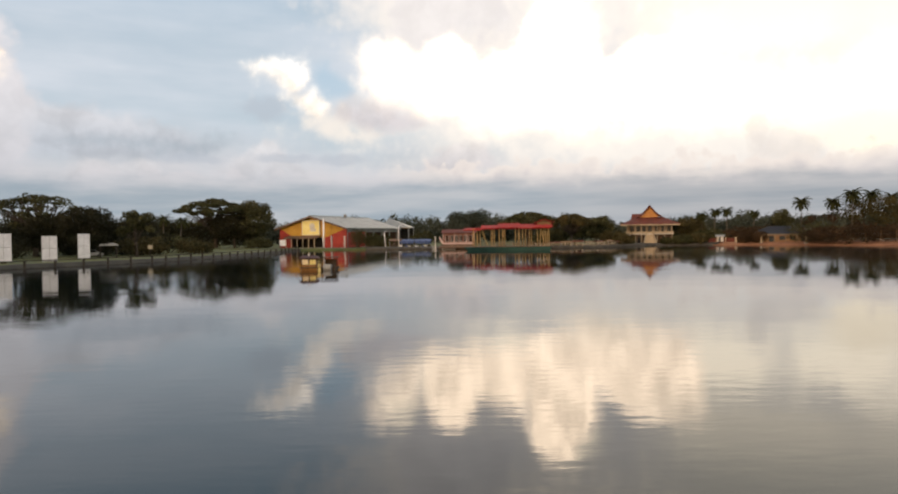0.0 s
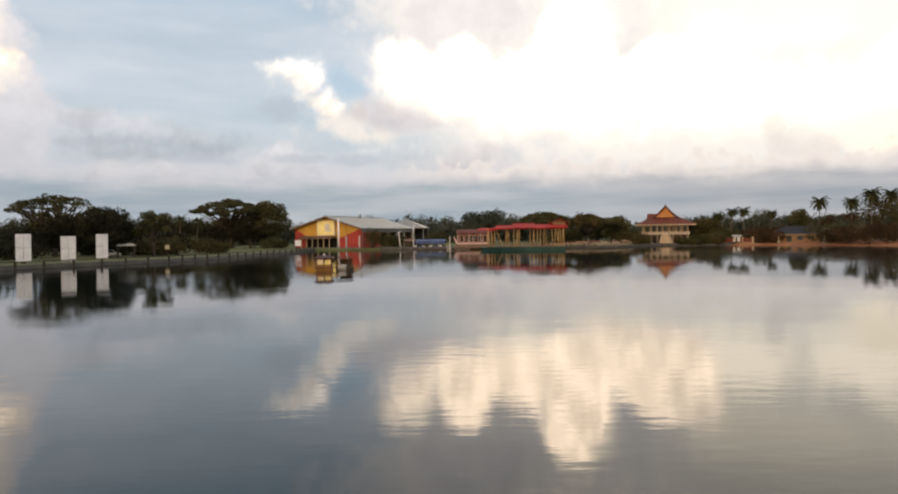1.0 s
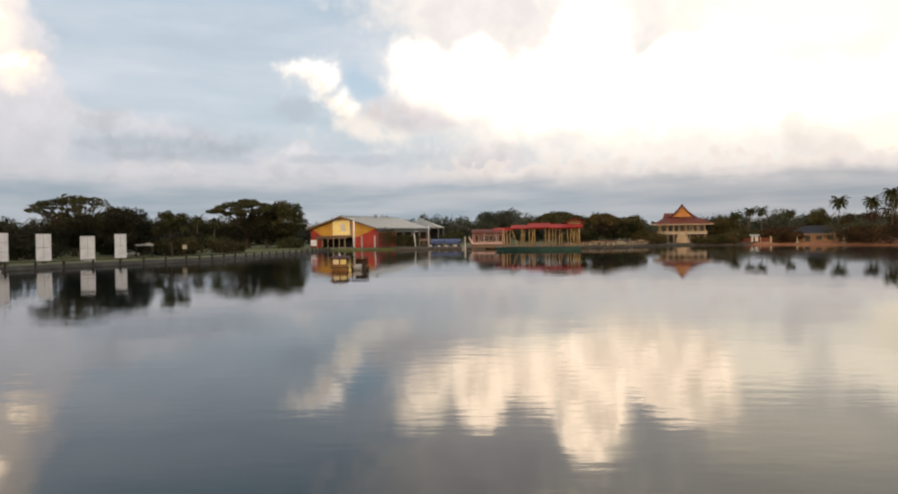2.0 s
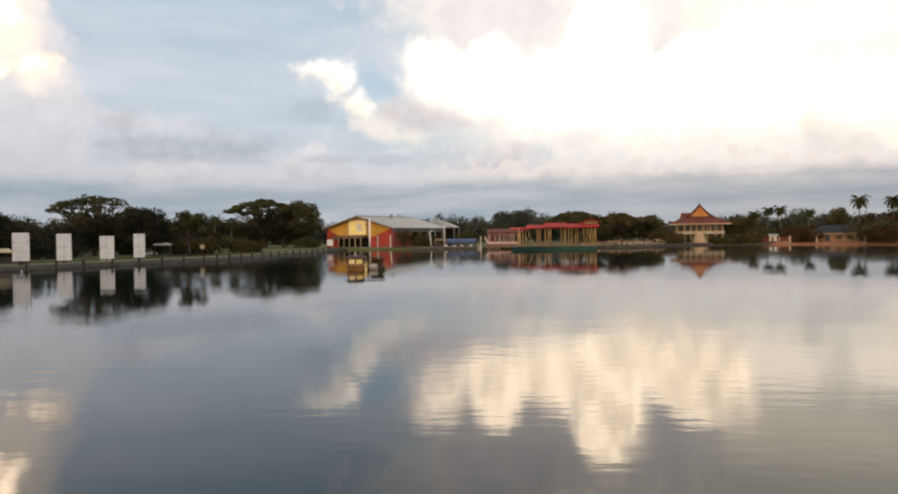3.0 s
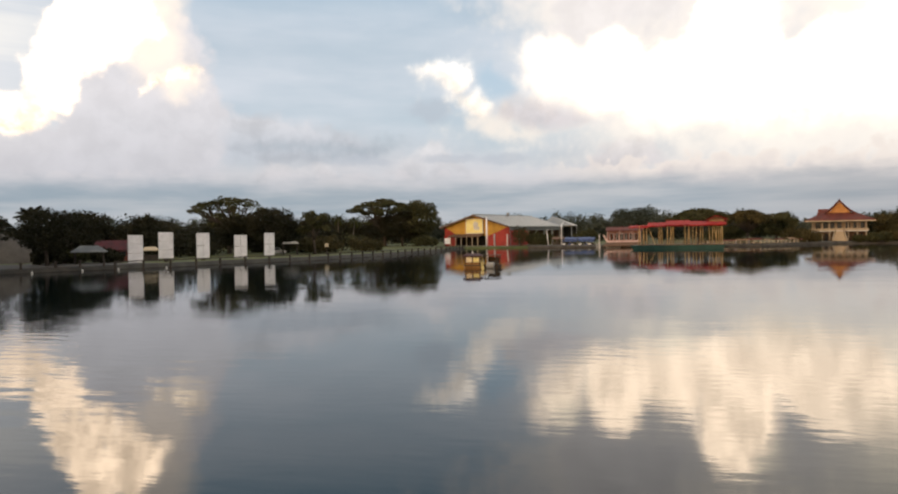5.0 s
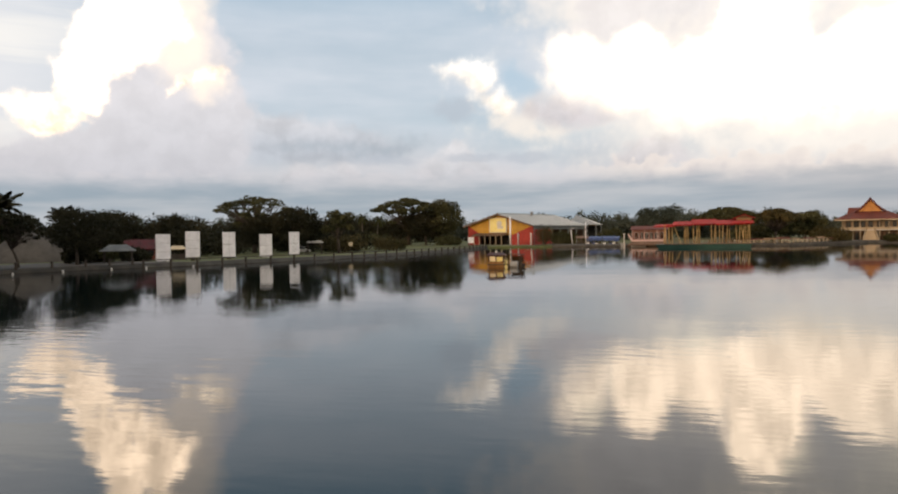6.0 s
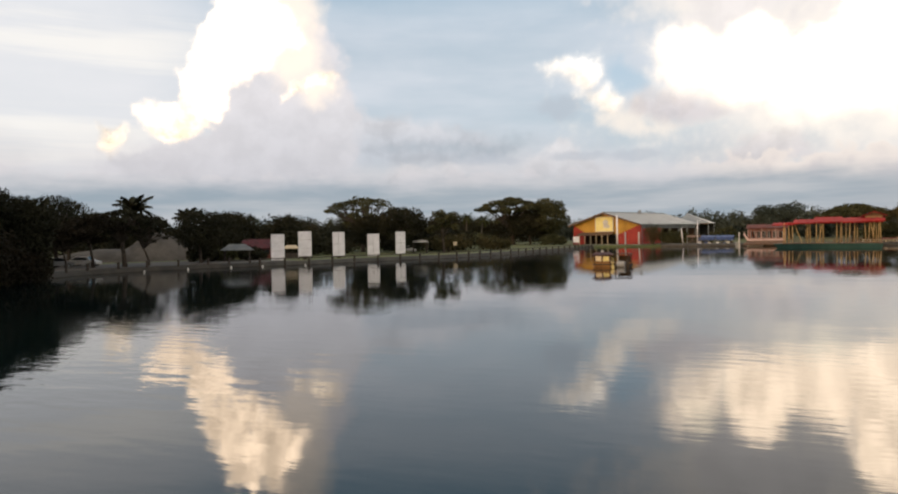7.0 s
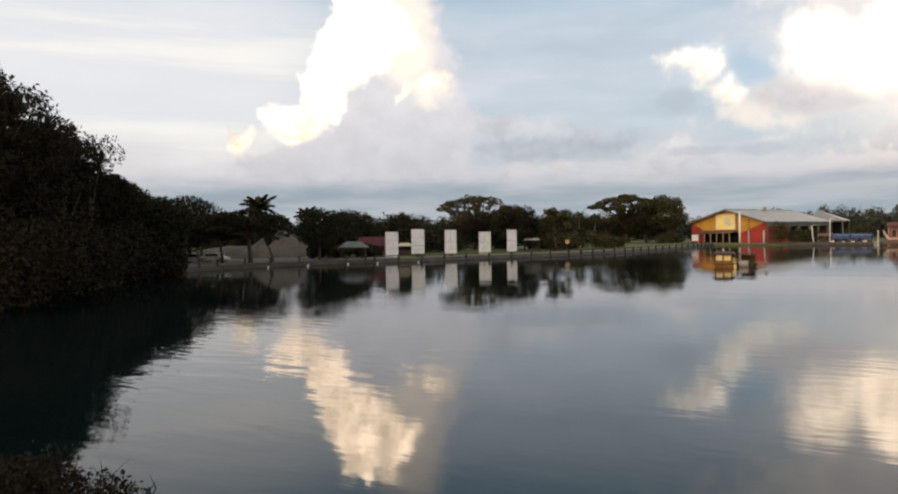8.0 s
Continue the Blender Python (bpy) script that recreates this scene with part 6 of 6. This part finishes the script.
def tarp_stall(x, y, turn, w, seed, label):
    """A stall under a sagging sheet whose front hangs down in folds, with crates beneath."""
    rng = np.random.default_rng(seed)
    t = thing("tarpaulin_stall", stand(x, y, turn), label, "stall", "stalls on the quay")
    cols, v, f = 18, [], []
    profile = ((1.6, 1.9), (0.8, 2.25), (0.0, 2.45), (-0.8, 2.2), (-1.5, 1.95), (-1.62, 1.5), (-1.66, 1.05))
    for i in range(cols + 1):
        px = -w / 2 + w * i / cols
        sag = 0.16 * math.sin(math.pi * (i % 6) / 6)
        for j, (py, pz) in enumerate(profile):
            fold = 0.09 * math.sin(i * 1.9 + seed) if j > 4 else 0.0
            v.append((px, py + fold, pz - sag * (j < 5) + (rng.uniform(-0.25, 0.2) if j == 6 else rng.normal(0, 0.02))))
    k = len(profile)
    for i in range(cols):
        f += [(i * k + j, (i + 1) * k + j, (i + 1) * k + j + 1, i * k + j + 1) for j in range(k - 1)]
    part("sheet", Shape().add(v, f), TARP, t, "sagging blue tarpaulin")
    for px in (-w / 2 + 0.1, 0, w / 2 - 0.1):
        for py in (-1.45, 1.5):
            part("post", box(px - 0.04, py - 0.04, -0.1, px + 0.04, py + 0.04, 1.9), DULL_ROOF, t)
    for i in range(5):
        px, size = -w / 2 + 0.5 + i * (w - 1.0) / 4, rng.uniform(0.3, 0.5)
        part("crate", box(px - size, -2.1, 0, px + size, -1.75, size * 1.5, 0.04), (PANEL, DARK_WOOD, TARP, WHITE, DARK_WOOD)[i], t)
    return t


tarp_stall(-12.2, 209.5, -4, 4.4, 2, "stall under a sagging blue tarpaulin")
tarp_stall(-7.4, 208.6, -6, 4.6, 5, "stall under a sagging blue tarpaulin")


def waterside_lamp(x, y, height, lean):
    """A slim white lamp post with a small arm and head."""
    p = thing("lamp_post", pose(x, y, BANK, 0, lean, 0), "slim white lamp post at the quay", "lamp post", "lamp posts on the quay")
    part("base", box(-0.25, -0.25, -0.4, 0.25, 0.25, 0.35, 0.05), CONCRETE, p)
    part("pole", Shape().tube([(0, 0, 0.3), (0, 0, height * 0.6), (0, 0, height)], [0.17, 0.14, 0.11], 8), PANEL, p, smooth=True)
    part("arm", Shape().tube([(0, 0, height), (0.5, 0, height + 0.25), (1.1, 0, height + 0.3)], 0.07, 6), PANEL, p)
    part("head", box(0.9, -0.15, height + 0.2, 1.6, 0.15, height + 0.34, 0.04), DULL_ROOF, p)
    return p


waterside_lamp(-18.2, 206.6, 4.4, -6)
waterside_lamp(-14.5, 207.2, 6.2, 0)
stall(-15.6, 209.0, 4, 3.6, AWNING, "stall under a brown sheet")
for i, (x, y) in enumerate(((29, 196.3), (32, 195.8), (35, 195.4), (38, 197.0), (41.5, 200.2), (45, 203.4), (48.2, 206.2))):
    low = stall(x, y, -5 if i < 3 else 45, 2.6, TAN if i % 2 else BRICK_RED, "low tan stall on the quay")
    low.scale = (1.2, 0.8, 0.5 + 0.06 * (i % 3))
fence = thing("quay_fence", pose(0, 0, BANK), "low pale fence along the quay", "fence")
pts = along([(23.5, 195.6), (36, 193.6), (47, 203.4)], 1.6)
slat = Shape().box(-0.08, -0.05, -0.1, 0.08, 0.05, 1.0, 0.02).mesh("post", CREAM)
for i, p in enumerate(pts):
    part("post", slat, CREAM, fence, "", pose(p.x, p.y, 0))
    if i:
        q = pts[i - 1]
        for z in (0.45, 0.85):
            part("bar", Shape().tube([(q.x, q.y, z), (p.x, p.y, z)], 0.045, 5), CREAM, fence)

# hedge before the hall's shaded side, and the wire fence on the earth bank
for i, (x, y, h, w) in enumerate(((-22.6, 211.5, 4.6, 6.0), (-19.4, 214.0, 4.2, 6.0), (-13.5, 214.5, 2.6, 5.0), (-8.5, 222.0, 5.6, 8.0))):
    make_tree(stand(x, y, 40 * i), h, w, "bush", 3000, 0.36, LEAF, "green shrub beside the hall", 260 + i)
make_tree(stand(-26.4, 210.0), 6.6, 5.8, "bush", 2000, 0.36, LEAF_WARM, "tall wispy olive-green bush beside the hall", 266)
wire = thing("post_fence", pose(0, 0, BANK), "tall thin post fence on the earth bank", "fence")
pts = along([(98, 203), (106.5, 190.5), (112.5, 180.5), (122, 150)], 3.4)
mast = Shape().tube([(0, 0, -0.3), (0, 0, 2.2), (0, 0, 3.6)], [0.055, 0.045, 0.04], 6).mesh("post", TAN)
for i, p in enumerate(pts):
    part("post", mast, TAN, wire, "", pose(p.x, p.y, 0))
    if i:
        q = pts[i - 1]
        for z in (1.2, 2.4):
            part("wire", Shape().tube([(q.x, q.y, z), (p.x, p.y, z)], 0.015, 4), DULL_ROOF, wire)
brick_fence = thing("brick_wall", stand(84.0, 214.2, -22), "low red brick wall beside the pavilion", "wall")
for i in range(5):
    part("wall_panel", box(-6.5 + i * 2.6, -0.12, -0.2, -4.1 + i * 2.6, 0.12, 1.5), BRICK_RED, brick_fence)
    part("pier", box(-4.1 + i * 2.6, -0.2, -0.2, -3.9 + i * 2.6, 0.2, 1.8, 0.03), CREAM, brick_fence)
for x, y in ((84.5, 211.6), (90.0, 207.2), (99.0, 199.2)):
    marker = thing("bank_marker", stand(x, y, 0, 0.6), "pale tapered marker post on the bank", "marker")
    part("shaft", Shape().tube([(0, 0, -0.3), (0, 0, 1.2), (0, 0, 2.0)], [0.34, 0.2, 0.1], 8), CREAM, marker)
    part("base", box(-0.45, -0.45, -0.3, 0.45, 0.45, 0.12, 0.04), CONCRETE, marker)


# ---- reeds and tall grass at the near bank ----
def reed_clump(x, y, z, height, count, seed):
    rng = np.random.default_rng(seed)
    c = thing("reed_clump", pose(x, y, z), "dark clump of tall grass at the near bank", "grass", "grass clumps at the near bank")
    blades = Shape()
    for i in range(count):
        a, r = rng.uniform(0, 6.283), rng.uniform(0, 0.45)
        base = Vector((r * math.cos(a), r * math.sin(a), -0.1))
        tip_dir = Vector((rng.normal(0, 0.22), rng.normal(0, 0.22), 1)) * height * rng.uniform(0.5, 1.0)
        side = Vector((math.cos(a + 1.3), math.sin(a + 1.3), 0)) * rng.uniform(0.008, 0.02)
        p1, p2 = base + tip_dir * 0.45, base + tip_dir * 0.8 + Vector((rng.normal(0, 0.06), rng.normal(0, 0.06), 0))
        p3 = base + tip_dir + Vector((rng.normal(0, 0.14), rng.normal(0, 0.14), -0.05))
        blades.add([base - side, base + side, p1 + side, p1 - side, p2 + side * 0.7, p2 - side * 0.7, p3], [(0, 1, 2, 3), (3, 2, 4, 5), (5, 4, 6)])
    part("blade", blades, LEAF_NEAR_SHADE, c)
    return c


for i, (x, y, z, h) in enumerate(((-7.7, 4.7, 0.5, 1.15), (-8.2, 5.1, 0.3, 1.3), (-8.9, 5.0, 0.4, 1.2), (-9.6, 5.2, 0.5, 1.2), (-7.2, 4.5, 0.5, 0.8))):
    reed_clump(x, y, z, h, 40, 300 + i)
